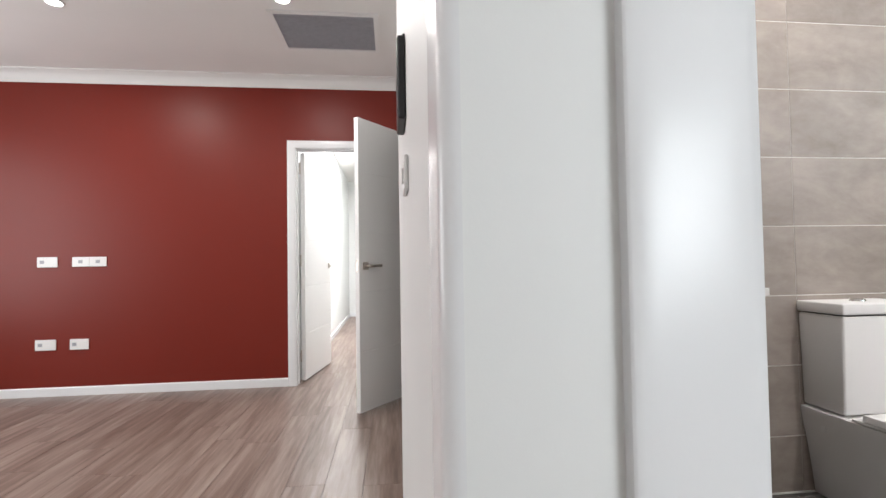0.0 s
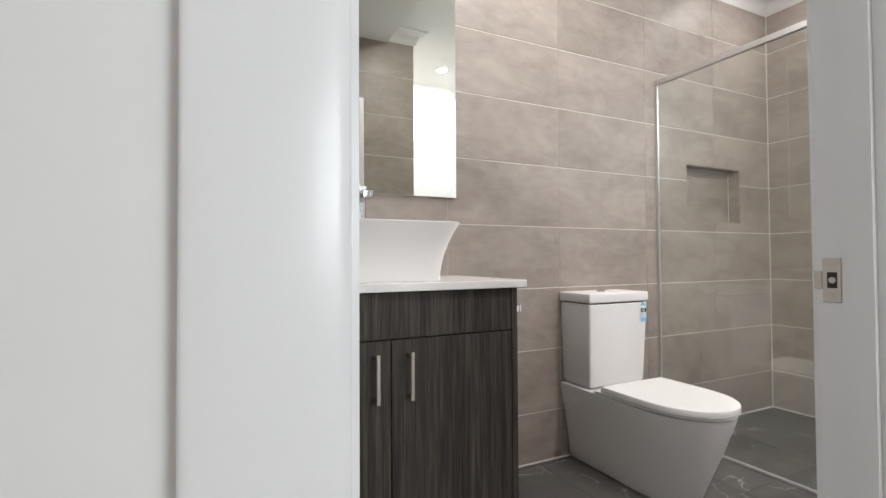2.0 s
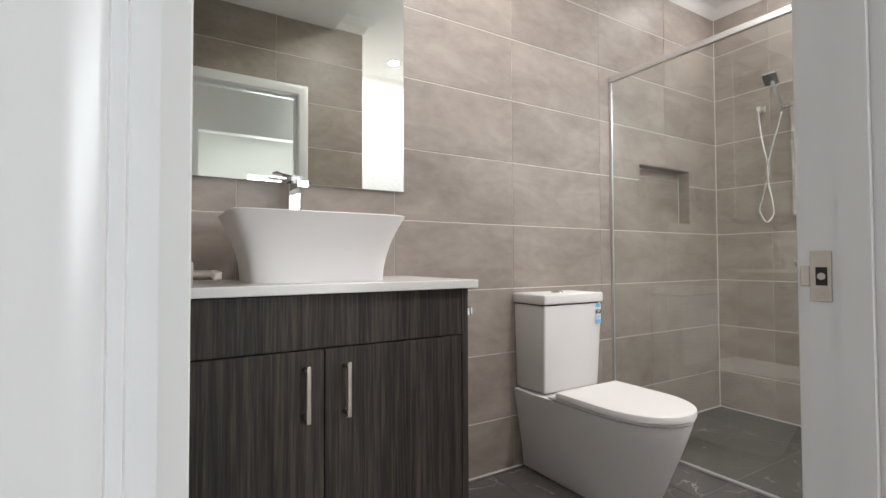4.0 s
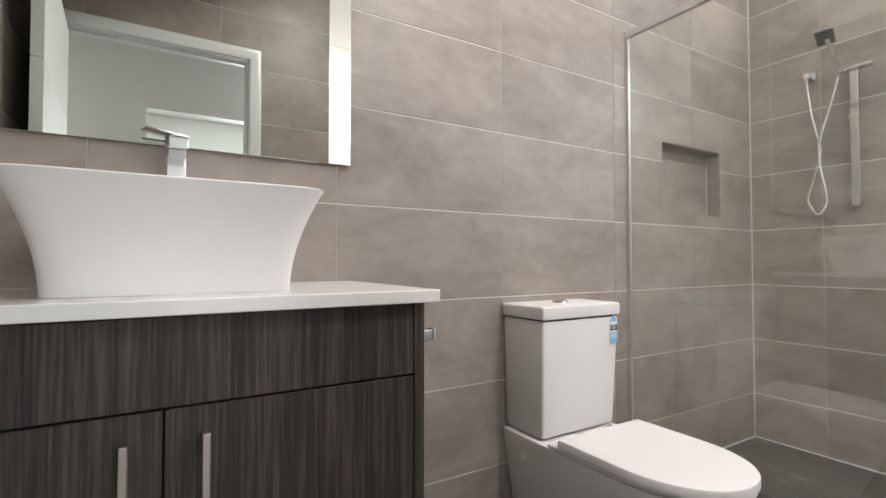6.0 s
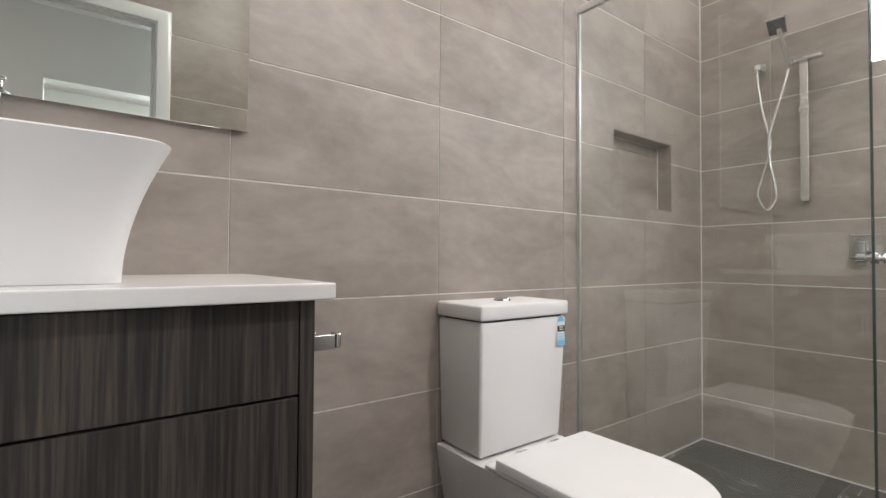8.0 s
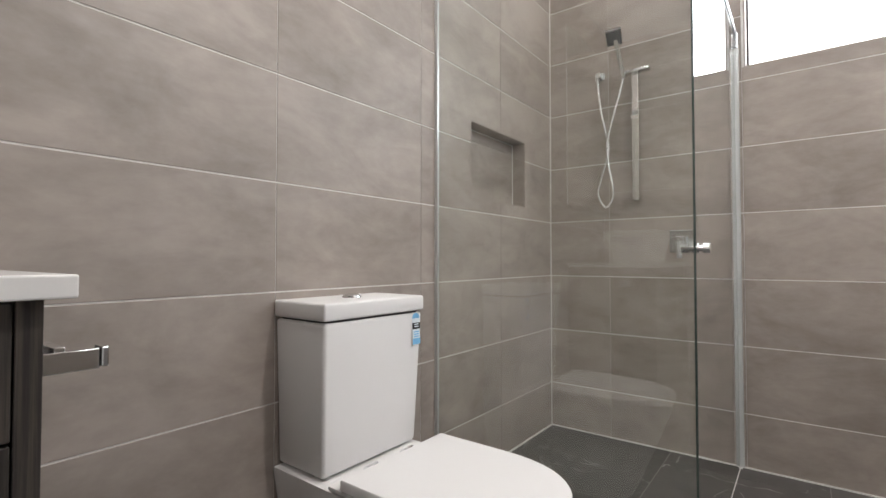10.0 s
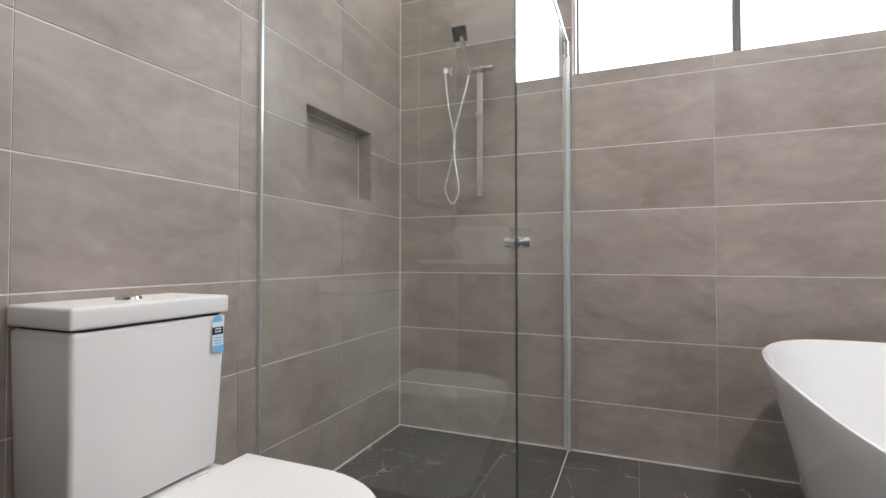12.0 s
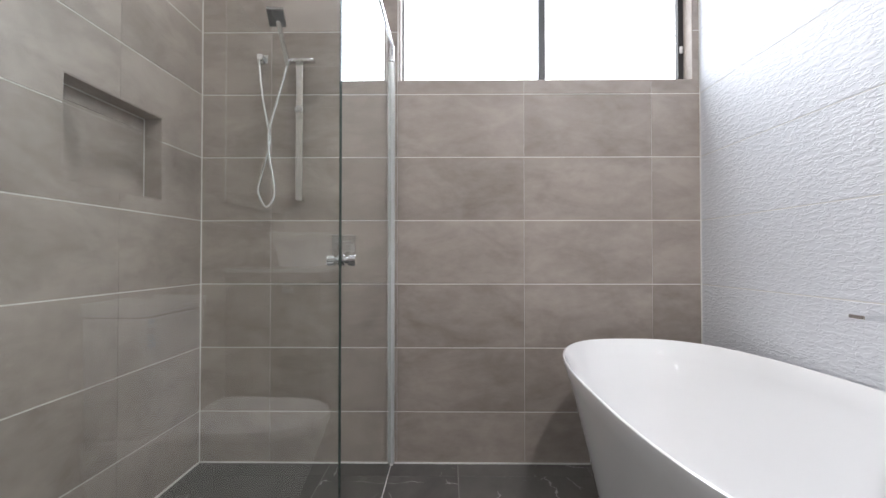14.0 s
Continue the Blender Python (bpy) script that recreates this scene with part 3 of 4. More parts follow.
def shower_screen():
    xs, yd, zt = 2.325, 0.895, 1.980
    s = thing("shower_screen", "frameless clear glass shower screen with chrome header rail and pivot door", "shower screen", (xs, yd, 0))
    L = YN - yd
    g = part("fixed_panel", box(-0.003, 0.003, 0.0, L - 0.012, 0.004, zt - 0.002), GLASS, s)
    g.visible_shadow = False
    part("panel_edge", box(-0.0029, 0.0029, -0.0012, -0.0002, 0.004, zt - 0.002), GLASS_EDGE, g, "green polished glass edge")
    part("wall_channel", box(-0.007, 0.007, L - 0.014, L - 0.0005, 0.0, zt), ANODISED, s)
    part("header_rail", box(-0.012, 0.012, -0.02, L - 0.0005, zt, zt + 0.030, 0.003), ALU, s)
    part("sill_strip", box(-0.011, 0.011, -0.01, L - 0.001, 0.0005, 0.012, 0.002), ANODISED, s)
    D = XE - xs
    d = part("door_panel", box(0.008, D - 0.03, -0.003, 0.003, 0.012, zt - 0.004), GLASS, s)
    d.visible_shadow = False
    part("door_edge", box(0.0066, 0.0076, -0.0029, 0.0029, 0.012, zt - 0.004), GLASS_EDGE, d, "green polished glass edge")
    part("hinge_channel", box(D - 0.030, D - 0.0005, -0.011, 0.011, 0.0, zt - 0.076, 0.003), ANODISED, s)
    part("side_seal", box(D - 0.034, D - 0.0305, -0.019, 0.019, 0.012, zt - 0.077, 0.0012, 1), CLEAR_SEAL, s, "clear plastic edge seal")
    part("seal", box(0.006, D - 0.03, -0.004, 0.004, 0.003, 0.011), SILICONE, d, "clear plastic bottom seal")
    part("door_header", box(0.0125, D - 0.001, -0.008, 0.014, zt + 0.002, zt + 0.024, 0.002), ALU, s)
    part("header_bracket", box(D - 0.034, D - 0.0004, -0.014, 0.020, zt - 0.075, zt + 0.001, 0.004), CHROME, s)
    kx, kz = 0.026, 0.970
    k = cyl((kx, -0.034, kz), (kx, 0.034, kz), 0.008, 20)
    for a in (-1, 1):
        cyl((kx, a * 0.018, kz), (kx, a * 0.036, kz), 0.014, 24, bm=k, r2=0.014)
        cyl((kx, a * 0.004, kz), (kx, a * 0.009, kz), 0.014, 24, bm=k)
    part("knob", k, CHROME, d, "chrome double knob", True)
    return s


def shower_set():
    y = 1.325
    s = thing("hand_shower", "chrome hand shower on a square slide rail with looped metal hose", "shower", (XE, y, 1.58))
    part("rail", box(-0.050, -0.036, -0.017, 0.017, -0.335, 0.335, 0.003), CHROME, s)
    for z in (-0.325, 0.30):
        part("rail_bracket", box(-0.040, 0.0, -0.012, 0.012, z - 0.012, z + 0.012, 0.002), CHROME, s)
    part("slider", box(-0.056, -0.030, -0.021, 0.021, 0.075, 0.100, 0.003), CHROME, s)
    part("holder", box(-0.075, -0.038, -0.075, 0.055, 0.309, 0.325, 0.004), CHROME, s)
    m = pose(-0.085, 0.042, 0.283, -5, -24, 0)
    hd = box(-0.010, 0.010, -0.011, 0.011, 0.0, 0.19, 0.004)
    for v in hd.verts:
        v.co = m @ v.co
    hp = part("handpiece", hd, CHROME, s)
    m2 = m @ pose(0.0, 0.006, 0.205, 8, -30, 6)
    hb = box(-0.012, 0.010, -0.038, 0.038, -0.040, 0.042, 0.004)
    for v in hb.verts:
        v.co = m2 @ v.co
    part("head", hb, CHROME, hp)
    hf = box(-0.0145, -0.0122, -0.034, 0.034, -0.036, 0.038)
    for v in hf.verts:
        v.co = m2 @ v.co
    part("spray_face", hf, SPRAY_GREY, hp, "grey spray face")
    ey = 1.515 - y
    el = box(-0.012, 0.0, ey - 0.026, ey + 0.026, 0.325, 0.365, 0.003)
    box(-0.045, -0.010, ey - 0.013, ey + 0.013, 0.332, 0.358, bm=el)
    part("wall_elbow", el, CHROME, s)
    run = ((1.518, 1.91), (1.514, 1.847), (1.498, 1.72), (1.469, 1.605), (1.454, 1.53), (1.469, 1.447), (1.50, 1.353), (1.512, 1.28),
           (1.474, 1.212), (1.437, 1.253), (1.436, 1.32), (1.455, 1.437), (1.459, 1.55), (1.429, 1.668), (1.389, 1.805), (1.369, 1.89))
    path = [(-0.038 - 0.045 * k / (len(run) - 1) - (0.016 if 3 <= k <= 5 else 0), a - y, b - 1.58) for k, (a, b) in enumerate(run)]
    part("hose", tube(path, 0.0082, 12, 12, 0.3), HOSE, s, "silver metal hose", True)
    return s


def mixer():
    m = thing("shower_mixer", "square chrome shower mixer on the tiled wall", "tap", (XE, 1.125, 1.03))
    part("plate", box(-0.008, 0, -0.055, 0.055, -0.055, 0.055, 0.004), CHROME, m)
    part("body", box(-0.05, -0.006, -0.024, 0.024, -0.024, 0.024, 0.004), CHROME, m)
    part("lever", box(-0.062, -0.048, -0.014, 0.014, -0.085, 0.02, 0.003), CHROME, m)
    return m


def bathtub():
    x0, x1, y0, y1 = 1.53, 3.270, YT + 0.010, 0.236
    cx, cy, a, b = (x0 + x1) / 2, (y0 + y1) / 2, (x1 - x0) / 2, (y1 - y0) / 2
    t = thing("bathtub", "white freestanding oval acrylic bathtub beside the relief tile wall", "bathtub", (cx, cy, 0))

    def rim(k):
        return 0.607 + 0.003 * abs(math.cos(k)) ** 2

    def ring(f, fa, fb, p=2.75, n=96):
        pts = []
        for i in range(n):
            k = 2 * math.pi * i / n
            c, s = math.cos(k), math.sin(k)
            pts.append((fa * math.copysign(abs(c) ** (2 / p), c), fb * math.copysign(abs(s) ** (2 / p), s), f * rim(k) if f <= 1 else rim(k) + (f - 1)))
        return pts
    rings = []
    for f, s in ((0.0, 0.665), (0.012, 0.672), (0.15, 0.715), (0.35, 0.775), (0.55, 0.838), (0.75, 0.905), (0.9, 0.960), (0.985, 0.997), (1.004, 0.996), (1.006, 0.985), (1.0, 0.972)):
        rings.append(ring(f, a * (1 - (1 - s) * 0.85), b * s))
    for f, s in ((0.9, 0.925), (0.7, 0.86), (0.45, 0.77), (0.25, 0.68), (0.16, 0.55), (0.13, 0.3), (0.125, 0.05)):
        rings.append(ring(f, a * s, b * s))
    part("shell", loft(rings), ACRYLIC, t, smooth=True)
    part("drain", cyl((0, 0, 0.07), (0, 0, 0.079), 0.03), CHROME, t, "chrome drain")
    return t


def bath_spout():
    s = thing("bath_spout", "chrome wall-mounted bath spout on the relief tiles", "tap", (2.28, YT, 0.836))
    part("plate", box(-0.025, 0.025, 0.0005, 0.008, -0.025, 0.025, 0.002), CHROME, s)
    sp = box(-0.022, 0.022, 0.006, 0.232, -0.020, 0.006, 0.002)
    for v in sp.verts:
        if v.co.y > 0.1 and v.co.z < -0.005:
            v.co.z += 0.015
    part("spout", sp, CHROME, s)
    return s


vanity(), countertop(), basin(), basin_tap(), wall_mirror(), toilet(), paper_holder()
shower_screen(), shower_set(), mixer(), bathtub(), bath_spout()


# ---- window ----
def bathroom_window():
    w = thing("window_1", "high black-framed sliding window with bright frosted panes", "window", (XE + 0.115, 0, 0))
    w["kind"] = "structure"
    y0, y1, z0, z1 = WIN
    f = bmesh.new()
    for b in ((y0, y1, z0, z0 + 0.028), (y0, y1, z1 - 0.028, z1), (y0, y0 + 0.03, z0 + 0.028, z1 - 0.028), (y1 - 0.012, y1, z0 + 0.028, z1 - 0.028)):
        box(-0.03, 0.03, *b, bm=f)
    part("window_frame", f, BLACK_FRAME, w)
    ym = 0.155
    part("meeting_stile", box(-0.022, 0.01, ym - 0.016, ym + 0.016, z0 + 0.028, z1 - 0.028, 0.002), BLACK_FRAME, w)
    for a, b, dx in ((y0 + 0.03, ym - 0.016, 0.0), (ym + 0.016, y1 - 0.012, 0.012)):
        p = part("pane", box(dx, dx + 0.005, a, b, z0 + 0.028, z1 - 0.028), FROST, w, "bright frosted glass pane")
        p.visible_shadow = False
    part("latch", box(-0.038, -0.022, y0 + 0.008, y0 + 0.024, 1.985, 2.02, 0.003), ALU, w, "small silver latch")
    return w


bathroom_window()


# ---- doors ----
def frame_round(name, xl, xr, ya, yb, zt, label, face_a=0.066, face_b=0.066, stop_y=None):
    """Jamb, head, door stop and moulded architraves on both faces of a wall from ya to yb."""
    f = thing(name, label, "door frame", ((xl + xr) / 2, (ya + yb) / 2, 0))
    f["kind"] = "structure"
    ox, oy = (xl + xr) / 2, (ya + yb) / 2
    part("jamb", box(xl - 0.0195 - ox, xl - ox, ya - oy, yb - oy, 0, zt), TRIM, f)
    part("jamb", box(xr - ox, xr + 0.0195 - ox, ya - oy, yb - oy, 0, zt), TRIM, f)
    part("head", box(xl - 0.0195 - ox, xr + 0.0195 - ox, ya - oy, yb - oy, zt, zt + 0.0195), TRIM, f)
    s0, s1 = stop_y
    st = box(xl - ox, xl + 0.011 - ox, s0 - oy, s1 - oy, 0, zt)
    box(xr - 0.011 - ox, xr - ox, s0 - oy, s1 - oy, 0, zt, bm=st)
    box(xl + 0.011 - ox, xr - 0.011 - ox, s0 - oy, s1 - oy, zt - 0.011, zt, bm=st)
    part("door_stop", st, TRIM, f)
    for yy, out, wide in ((ya, -1, face_a), (yb, 1, face_b)):
        prof = [(0, 0), (0.0, 0.0120), (0.0015, 0.0145), (0.008, 0.0165), (0.020, 0.0178), (0.034, 0.018), (0.048, 0.0176), (0.059, 0.0162), (0.0645, 0.0142), (0.066, 0.0120), (0.066, 0)]
        prof = [(-u * wide / 0.066, v) for u, v in prof]
        path = [(xl - 0.005 - ox, 0), (xl - 0.005 - ox, zt + 0.005), (xr + 0.005 - ox, zt + 0.005), (xr + 0.005 - ox, 0)]
        bm = bmesh.new()
        rings = []
        dirs = [(-1, 0), (-1, 1), (1, 1), (1, 0)]
        for (px, pz), (dx, dz) in zip(path, dirs):
            rings.append([bm.verts.new((px - u * dx, yy - oy + out * v, pz - u * dz)) for u, v in prof])
        for r0, r1 in zip(rings, rings[1:]):
            for k in range(len(prof)):
                bm.faces.new((r0[k], r0[(k + 1) % len(prof)], r1[(k + 1) % len(prof)], r1[k]))
        bm.faces.new(rings[0])
        bm.faces.new(rings[-1][::-1])
        bmesh.ops.recalc_face_normals(bm, faces=bm.faces)
        part("architrave", bm, TRIM, f, smooth=True)
    return f


def lever_set(parent, x, z, y_face, side):
    """Square rose and lever on one face of a leaf; side is the way out of the face."""
    r = part("rose", box(x - 0.026, x + 0.026, min(y_face, y_face + side * 0.008), max(y_face, y_face + side * 0.008), z - 0.026, z + 0.026, 0.002), STEEL, parent, "brushed nickel lever handle")
    h = cyl((x, y_face, z), (x, y_face + side * 0.048, z), 0.009, 16)
    ya, yb = sorted((y_face + side * 0.040, y_face + side * 0.054))
    box(x - 0.118, x + 0.010, ya, yb, z - 0.009, z + 0.009, 0.004, bm=h)
    part("lever", h, STEEL, r)


def leaf(name, width, label, hinge, angle, height=2.04, flip=1, lever_z=1.0):
    """A door leaf with shallow cross grooves; it runs along its own x from the hinge."""
    d = thing(name, label, "door", hinge)
    d["kind"] = "structure"
    t, zb = 0.036, 0.012
    cuts = [zb, 0.418, 0.826, 1.234, 1.642, zb + height]
    bm = bmesh.new()
    box(0.003, width - 0.003, -t / 2 + 0.003, t / 2 - 0.003, zb, zb + height, bm=bm)
    part("core", bm, DOOR_PAINT, d)
    for a, b in zip(cuts, cuts[1:]):
        part("panel", box(0, width, -t / 2, t / 2, a + (0.0025 if a > zb else 0), b - (0.0025 if b < zb + height else 0), 0.0012, 1), DOOR_PAINT, d)
    for side in (-1, 1):
        lever_set(d, width - 0.062, lever_z, side * t / 2, side)
    part("latch_plate", box(width - 0.0005, width + 0.0015, -0.012, 0.012, lever_z - 0.04, lever_z + 0.04), STEEL, d)
    for hz in (0.22, 1.05, 1.86):
        part("hinge", cyl((-0.004, flip * 0.020, hz - 0.05), (-0.004, flip * 0.020, hz + 0.05), 0.006, 12), STEEL, d)
    d.rotation_euler = (0, 0, radians(angle))
    return d


frame_round("door_frame_bathroom", DOOR_L, DOOR_R, YH, YS, DOOR_H, "white gloss door frame with moulded architraves", 0.105, 0.062, (YH + 0.025, YS - 0.042))
leaf("door_bathroom", 0.800, "white grooved door opened into the bathroom", (DOOR_L + 0.011, YS + 0.026, 0), 87.0, lever_z=0.955)
frame_round("door_frame_bedroom", RED_L, RED_R, YR, YR + 0.11, RED_H, "white gloss door frame in the red wall", 0.066, 0.066, (YR + 0.045, YR + 0.065))
leaf("door_bedroom", 0.815, "white grooved cupboard door standing open into the bedroom", (0.140, 3.803, 0), 230.9, 2.005)
leaf("door_hall", 0.74, "white grooved door standing open into the hallway", (RED_L + 0.03, YR + 0.13, 0), 80.0, 1.985)


def strike():
    s = thing("strike_plate", "brushed steel latch strike plate on the door jamb", "strike plate", (DOOR_R, YS - 0.018, 0.957))
    bm = box(-0.0022, -0.0006, -0.012, 0.014, -0.036, 0.036, 0.0006, 1)
    part("plate", bm, STEEL, s)
    part("lip", box(-0.003, -0.0004, 0.014, 0.026, -0.015, 0.015, 0.001, 1), STEEL, s)
    # flat dark piece, coloured like the shaded inside of the hole
    part("latch_hole", box(-0.0028, -0.0023, -0.007, 0.007, -0.013, 0.013), GAP_SHADE, s)
    part("screw", cyl((-0.0036, 0.0, 0.0), (-0.0028, 0.0, 0.0), 0.005, 12), STEEL, s)
    for z in (-0.026, 0.026):
        part("screw", cyl((-0.003, 0.001, z), (-0.0022, 0.001, z), 0.0035, 12), STEEL, s)
    return s


strike()


# ---- downlights ----
def downlight(x, y, z):
    d = thing("downlight", "round white recessed LED downlight in the ceiling", "downlight", (x, y, z), "recessed downlights")
    n = 36
    ring = [[(r * math.cos(2 * math.pi * k / n), r * math.sin(2 * math.pi * k / n), h) for k in range(n)] for r, h in ((0.055, -0.0005), (0.054, -0.006), (0.042, -0.007), (0.040, -0.001))]
    part("bezel", loft(ring, False, False), WHITE_PLASTIC, d, smooth=True)
    bm = bmesh.new()
    bmesh.ops.create_circle(bm, cap_ends=True, segments=n, radius=0.0405, matrix=pose(0, 0, -0.003, 180, 0, 0))
    part("diffuser", bm, LED, d, "glowing diffuser")
    return d


for lx, ly, watts in BATH_LIGHTS:
    downlight(lx, ly, ZC)
# the added lobby light gets a fitting like the others
for lx, ly, watts in BED_LIGHTS:
    downlight(lx, ly, ZB)


# ---- bedroom fittings ----
def vent():
    v = thing("ceiling_vent", "large grey return air grille with white frame in the ceiling", "air vent", (-0.555, 3.19, ZB))
    w, d = 0.345, 0.27
    f = bmesh.new()
    for b in ((-w, w, -d, -d + 0.03), (-w, w, d - 0.03, d), (-w, -w + 0.03, -d + 0.03, d - 0.03), (w - 0.03, w, -d + 0.03, d - 0.03)):
        box(b[0], b[1], b[2], b[3], -0.012, -0.0005, bm=f)
    part("frame", f, WHITE_PLASTIC, v)
    part("backing", box(-w + 0.03, w - 0.03, -d + 0.03, d - 0.03, -0.003, -0.001), GREY_FILTER, v)
    n = 26
    for k in range(n):
        y = -d + 0.04 + (2 * d - 0.08) * k / (n - 1)
        part("slat", box(-w + 0.03, w - 0.03, y - 0.0045, y + 0.0045, -0.009, -0.0045), GREY_FILTER, v)
    return v


vent()


def plate(x0, x1, z0, z1, n, kind):
    p = thing("power_point" if kind else "wall_socket_plate", "white plastic wall plate on the red wall", "wall plate", ((x0 + x1) / 2, YR, (z0 + z1) / 2), "wall plates on the red wall")
    w, h = (x1 - x0) / 2, (z1 - z0) / 2
    part("plate", box(-w, w, -0.010, -0.0005, -h, h, 0.003), WHITE_PLASTIC, p)
    for k in range(n):
        cx = -w + (2 * k + 1) * w / n
        part("socket", box(cx - 0.016, cx + 0.016, -0.0118, -0.0102, -0.012, 0.014, 0.0005, 1), GREY_FILTER if k % 2 == 0 else WHITE_PLASTIC, p)
        part("rocker", box(cx - 0.005, cx + 0.005, -0.013, -0.0102, 0.017, 0.026, 0.001, 1), WHITE_PLASTIC, p)
    return p


plate(-2.953, -2.803, 1.025, 1.107, 2, 1)
plate(-2.694, -2.566, 1.027, 1.105, 1, 0)
plate(-2.564, -2.436, 1.027, 1.105, 1, 0)
plate(-2.963, -2.810, 0.364, 0.448, 2, 1)
plate(-2.707, -2.567, 0.364, 0.448, 2, 1)


def control_panel():
    p = thing("control_panel", "black flat wall-mounted control panel on the white wall", "control panel", (XB, 1.05, 1.437))
    part("case", box(-0.020, -0.0005, -0.075, 0.075, -0.095, 0.095, 0.006, 3), BLACK, p)
    part("bracket", box(-0.006, -0.0004, -0.04, 0.04, 0.096, 0.115, 0.002), BLACK, p)
    for z in (0.018, 0.036):
        part("trim_line", box(-0.0215, -0.0203, -0.06, 0.06, z, z + 0.003), WHITE_PLASTIC, p)
    return p


def light_switch():
    p = thing("light_switch", "white plastic light switch on the white wall", "light switch", (XB, 0.95, 1.205))
    part("plate", box(-0.010, -0.0005, -0.058, 0.058, -0.036, 0.036, 0.003), WHITE_PLASTIC, p)
    part("rocker", box(-0.014, -0.0102, -0.012, 0.012, -0.016, 0.016, 0.002), WHITE_PLASTIC, p)
    return p


control_panel(), light_switch()

SKIRT = [(0, 0), (0.014, 0), (0.014, 0.060), (0.010, 0.068), (0.0, 0.070)]
structure("baseboard_red_wall", sweep([(-u, v) for u, v in SKIRT], [(-4.2, YR, 0), (RED_L - 0.072, YR, 0)]), TRIM, "white skirting board along the red wall", "skirting")
structure("baseboard_hall", sweep([(-u, v) for u, v in SKIRT], [(-0.95, 9.2, 0), (0.22, 9.2, 0)]), TRIM, "white skirting board across the hallway end", "skirting")
structure("baseboard_hall_side", sweep([(-u, v) for u, v in SKIRT], [(-0.95, YR + 0.9, 0), (-0.95, 9.18, 0)]), TRIM, "white skirting board along the hallway", "skirting")

# ---- tiles: pieces last ----
MESHES = {}


def slab(w, h, t, mat):
    """Shared mesh of one tile: lies in its own x z plane, face to -y, with eased edges."""
    key = (round(w, 3), round(h, 3), t, mat.name)
    if key not in MESHES:
        e = 0.0008
        v = []
        for y, g in ((0, 0), (-t + e, 0), (-t, e)):
            v += [(-w / 2 + g, y, -h / 2 + g), (w / 2 - g, y, -h / 2 + g), (w / 2 - g, y, h / 2 - g), (-w / 2 + g, y, h / 2 - g)]
        f = []
        for r in (0, 4):
            for k in range(4):
                f.append((r + k, r + (k + 1) % 4, r + 4 + (k + 1) % 4, r + 4 + k))
        f.append((8, 9, 10, 11))
        me = bpy.data.meshes.new("tile")
        me.from_pydata(v, [], f)
        me.materials.append(mat)
        MESHES[key] = me
    return MESHES[key]


def cells(us, vs, holes, gap=0.0042, side=0.0008):
    """Rectangles between the joint lines, less the holes."""
    out = []
    for a, b in zip(us, us[1:]):
        for c, d in zip(vs, vs[1:]):
            todo = [(a, b, c, d)]
            for (h0, h1, k0, k1) in holes:
                nxt = []
                for (p, q, r, s) in todo:
                    if h1 <= p or h0 >= q or k1 <= r or k0 >= s:
                        nxt.append((p, q, r, s))
                        continue
                    if k0 > r: nxt.append((p, q, r, k0))
                    if k1 < s: nxt.append((p, q, k1, s))
                    lo, hi = max(r, k0), min(s, k1)
                    if h0 > p: nxt.append((p, h0, lo, hi))
                    if h1 < q: nxt.append((h1, q, lo, hi))
                todo = nxt
            piece = []
            for (p, q, r, s) in todo:
                g = [(side if lines is us else gap / 2) if any(abs(x - u) < 1e-6 for u in lines) else 0 for x, lines in ((p, us), (q, us), (r, vs), (s, vs))]
                p, q, r, s = p + g[0], q - g[1], r + g[2], s - g[3]
                if q - p > 0.012 and s - r > 0.012:
                    piece.append((p, q, r, s))
            if piece:
                out.append(piece)
    return out


def cut_tile(rects, cu, cv, t, mat):
    """One tile with a corner or an edge cut away: the faces butt without a joint."""
    v, f = [], []
    for p, q, r, s in rects:
        k = len(v)
        for y in (0, -t):
            v += [(p - cu, y, r - cv), (q - cu, y, r - cv), (q - cu, y, s - cv), (p - cu, y, s - cv)]
        f += [(k + i, k + (i + 1) % 4, k + 4 + (i + 1) % 4, k + 4 + i) for i in range(4)] + [(k + 4, k + 5, k + 6, k + 7)]
    me = bpy.data.meshes.new("tile")
    me.from_pydata(v, [], f)
    me.materials.append(mat)
    return me


def lay(parent, pieces, m, t, mat):
    """m carries the tile plane (x along, z up, face to -y) into the room."""
    for rects in pieces:
        cu = (min(c[0] for c in rects) + max(c[1] for c in rects)) / 2
        cv = (min(c[2] for c in rects) + max(c[3] for c in rects)) / 2
        p, q, r, s = rects[0]
        ob = new("tile", slab(q - p, s - r, t, mat) if len(rects) == 1 else cut_tile(rects, cu, cv, t, mat))
        ob.parent = parent
        ob.matrix_world = m @ Matrix.Translation((cu, 0, cv))


ROWS_Z = [0.0] + [ROW0 + PITCH * k for k in range(9)] + [ZC + 0.02]
lay(north, cells([XW, 0.380, 0.985, 1.614, 2.235, 2.836, XE], ROWS_Z, [NICHE]), pose(0, YN + GT, 0), GT, TILE)
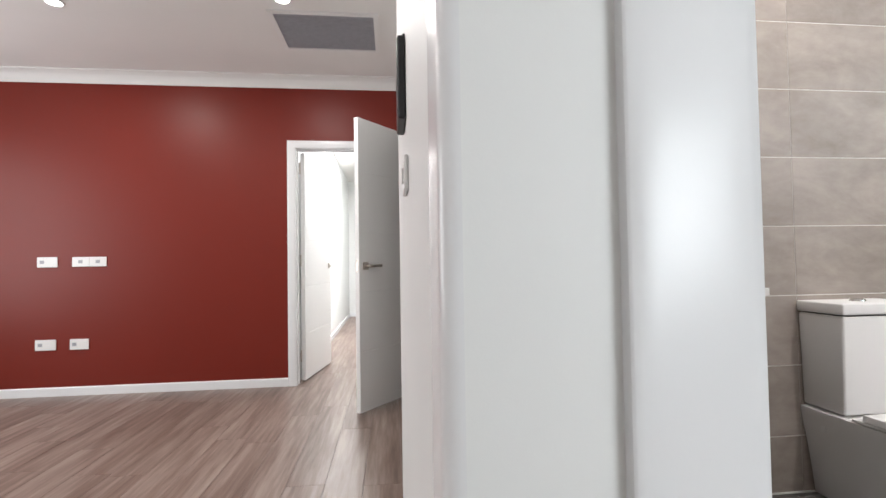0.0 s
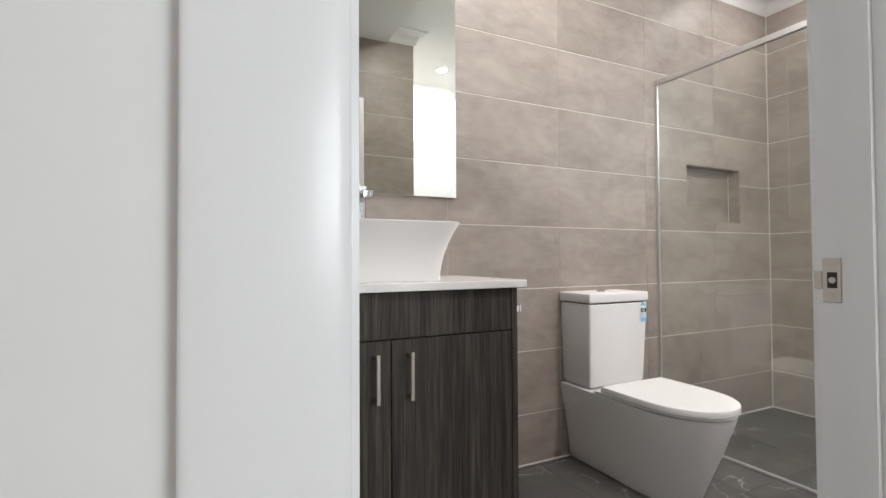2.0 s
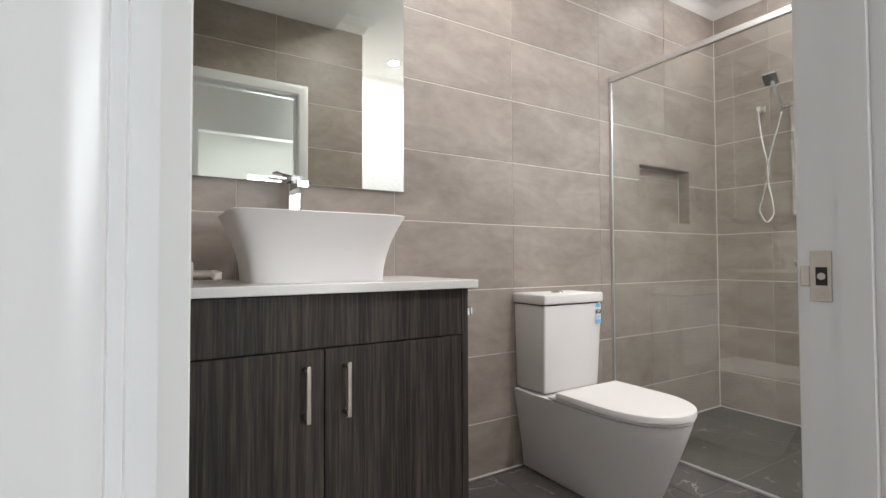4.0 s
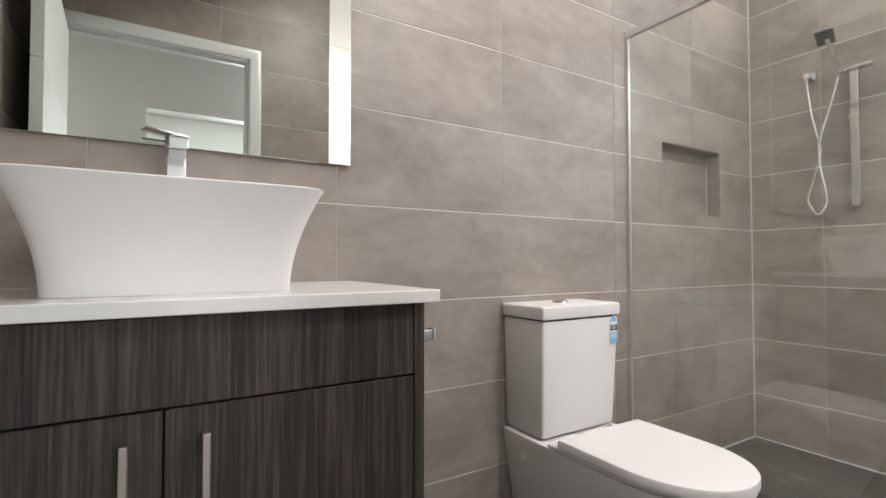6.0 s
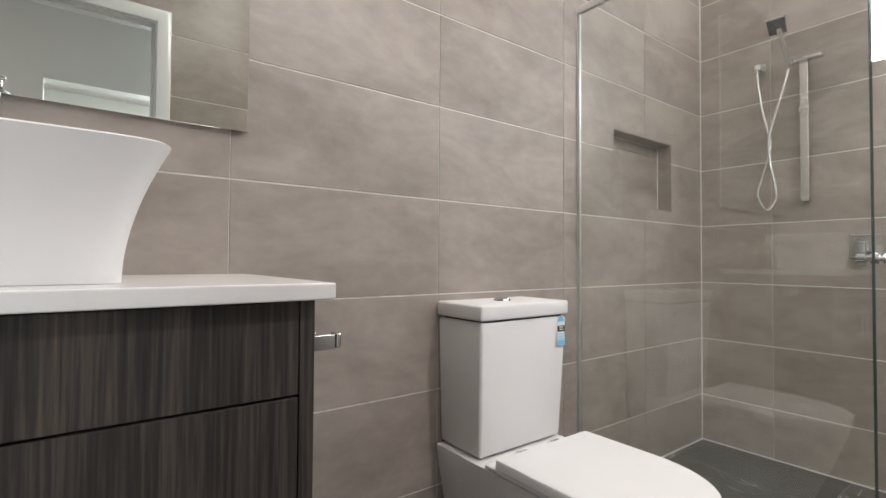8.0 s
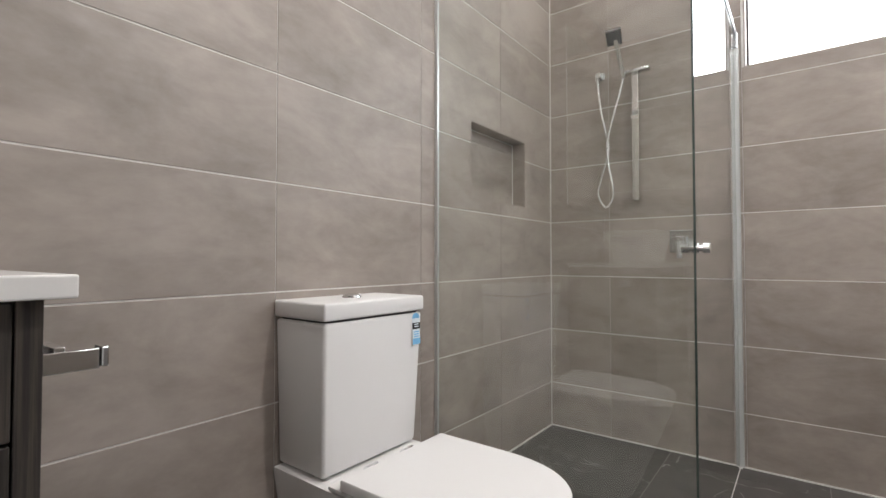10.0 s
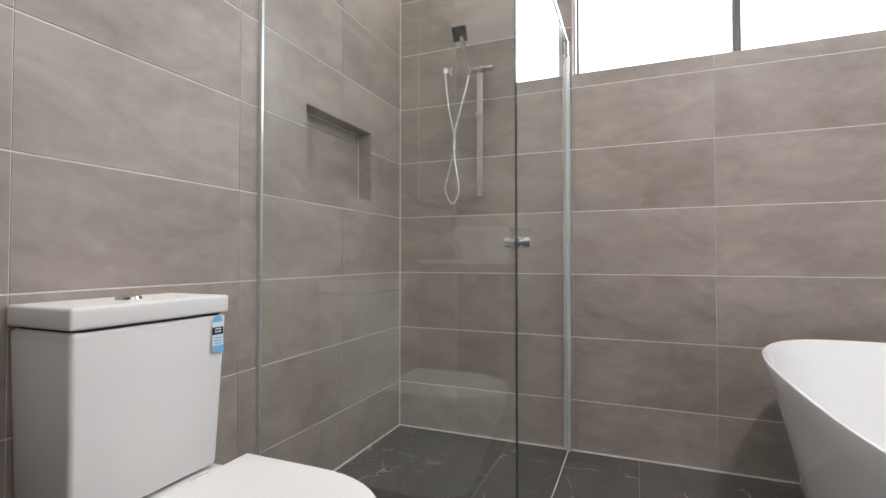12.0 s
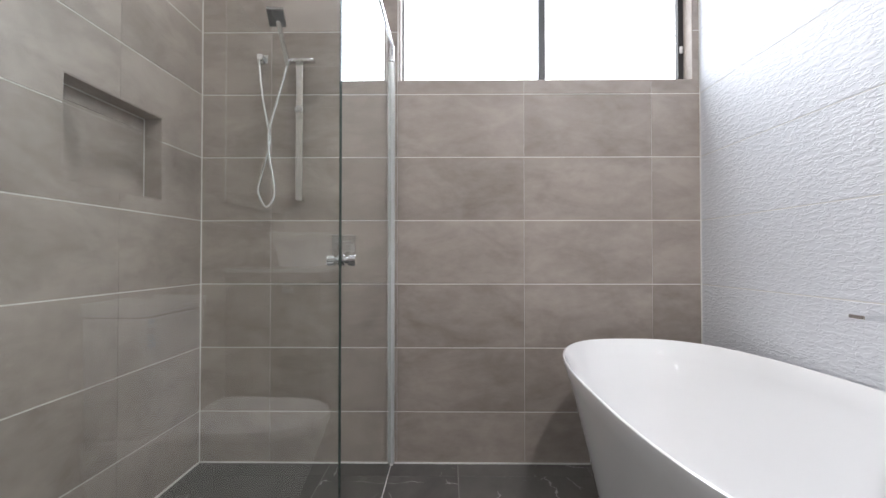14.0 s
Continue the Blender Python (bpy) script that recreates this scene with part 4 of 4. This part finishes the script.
# window wall: its own x runs towards -y
lay(east, cells([-YN, -1.474, -0.868, -0.262, 0.345, -YT], ROWS_Z, [(-WIN[1], -WIN[0], WIN[2], WIN[3])], side=0.0006), pose(XE + GT, 0, 0, 0, 0, -90), GT, TILE)
lay(west_core, cells([YS, 0.61, 1.21, YN], ROWS_Z, []), pose(XW - GT, 0, 0, 0, 0, 90), GT, TILE)
lay(south_tiled, cells([-XC, -0.81, -0.21, -XW], ROWS_Z, [(-DOOR_R - 0.02, -DOOR_L + 0.02, 0, DOOR_H + 0.02)]), pose(0, YS - GT, 0, 0, 0, 180), GT, TILE)
lay(jog, cells([YT, 0.0, YS], ROWS_Z, []), pose(XC - GT, 0, 0, 0, 0, 90), GT, TILE)
lay(relief_wall, cells([-XE, -2.20, -XC], ROWS_Z, []), pose(0, YT - GT, 0, 0, 0, 180), GT, RELIEF)
# niche lining
NX0, NX1, NZ0, NZ1 = NICHE
lay(north, cells([NX0, NX1], [NZ0, 1.498, NZ1], [], 0.002), pose(0, YN + 0.08, 0), 0.006, TILE)
lay(north, cells([0.0, 0.074], [NZ0, NZ1], []), pose(NX0 - 0.0005, YN, 0, 0, 0, 90), 0.006, TILE)
lay(north, cells([-0.074, 0.0], [NZ0, NZ1], []), pose(NX1 + 0.0005, YN, 0, 0, 0, -90), 0.006, TILE)
lay(north, cells([NX0, NX1], [0.0, 0.074], []), pose(0, YN, NZ0 - 0.0005, -90, 0, 0), 0.006, TILE)
lay(north, cells([NX0, NX1], [-0.074, 0.0], []), pose(0, YN, NZ1 + 0.0005, 90, 0, 0), 0.006, TILE)
nb = YN + 0.074
sn = box(NX1 - 0.0095, NX1 - 0.0065, nb - 0.003, nb, NZ0 + 0.006, NZ1 - 0.006)
box(NX0 + 0.006, NX1 - 0.0095, nb - 0.003, nb, NZ1 - 0.0095, NZ1 - 0.0065, bm=sn)
structure("trim_niche_joint", sn, SILICONE, "white silicone joint inside the niche", "joint")
# window reveal, left, right and below
y0, y1, z0, z1 = WIN
lay(east, cells([0.0, 0.085], [z0, z1], []), pose(XE, y1 + 0.0005, 0, 0, 0, 0), 0.006, TILE)
lay(east, cells([-0.085, 0.0], [z0, z1], []), pose(XE, y0 - 0.0005, 0, 0, 0, 180), 0.006, TILE)
lay(east, cells([-y1, -y0], [0.0, 0.085], []), pose(XE, 0, z0 - 0.0005, -90, 0, -90), 0.006, TILE)
# floor, 600 x 300 pieces with joints along the room
fx = [XW - GT] + [3.27 - 0.602 * k for k in range(5, -1, -1)] + [XE + GT]
fy = [YT - GT] + [0.58 + 0.602 * k for k in range(-2, 3)][1:] + [YN + GT]
lay(floor_bed, cells(fx, fy, [(XW - 0.1, XC, YT - 0.1, YS - 0.005)], 0.003), pose(0, 0, -0.002, -90, 0, 0), 0.002, FLOOR_TILE)

# silicone in the corners and at the floor
structure("trim_corner", box(XE - 0.004, XE, YN - 0.004, YN, 0.0, ZC - 0.09), SILICONE, "white silicone joint in the tiled corner", "joint")
structure("trim_corner_bath", box(XE - 0.004, XE, YT, YT + 0.004, 0.0, ZC - 0.09), SILICONE, "white silicone joint beside the bath", "joint")
sil = box(XW, XE - 0.006, YN - 0.006, YN, 0.0, 0.006)
box(XE - 0.006, XE, YT, YN, 0.0, 0.006, bm=sil)
structure("trim_floor_joint", sil, SILICONE, "white silicone joint between floor and wall tiles", "joint")


# bedroom planks along y
def planks():
    rng = random.Random(5)
    w, ln = 0.178, 1.22
    x = -4.2
    far = bmesh.new()
    while x < 2.95:
        y = -3.0 - rng.random() * 1.2
        while y < 9.25:
            runs = [(max(y, -3.0), min(y + ln, 9.25))]
            if x > XB:
                # the bathroom lies across these boards
                stop = YS - 0.02 if x + w < XC - 0.1 else YT - 0.2
                runs = [(runs[0][0], min(runs[0][1], stop)), (max(runs[0][0], YN + 0.16), runs[0][1])]
            for a, b in runs:
                if b - a < 0.05:
                    continue
                cx, cy = x + w / 2, (a + b) / 2
                if (-3.4 < cx < 0.4 and 1.2 < cy < 6.5) or (-0.9 < cx < 1.3 and -1.5 < cy < 0.4):
                    key = ("plank", round(b - a, 3))
                    if key not in MESHES:
                        bm = box(-w / 2 + 0.0006, w / 2 - 0.0006, -(b - a) / 2 + 0.0006, (b - a) / 2 - 0.0006, -0.012, 0.0, 0.0009, 1)
                        me = bpy.data.meshes.new("plank")
                        bm.to_mesh(me)
                        bm.free()
                        me.materials.append(PLANK)
                        MESHES[key] = me
                    ob = new("plank", MESHES[key])
                    ob.parent = bed_floor
                    ob.location = (cx, cy, 0.0)
                else:
                    box(x + 0.0006, x + w - 0.0006, a + 0.0006, b - 0.0006, -0.012, 0.0, bm=far)
            y += ln
        x += w
    ob = part("far_planks", far, PLANK, bed_floor)
    ob["kind"] = "stuff"


planks()
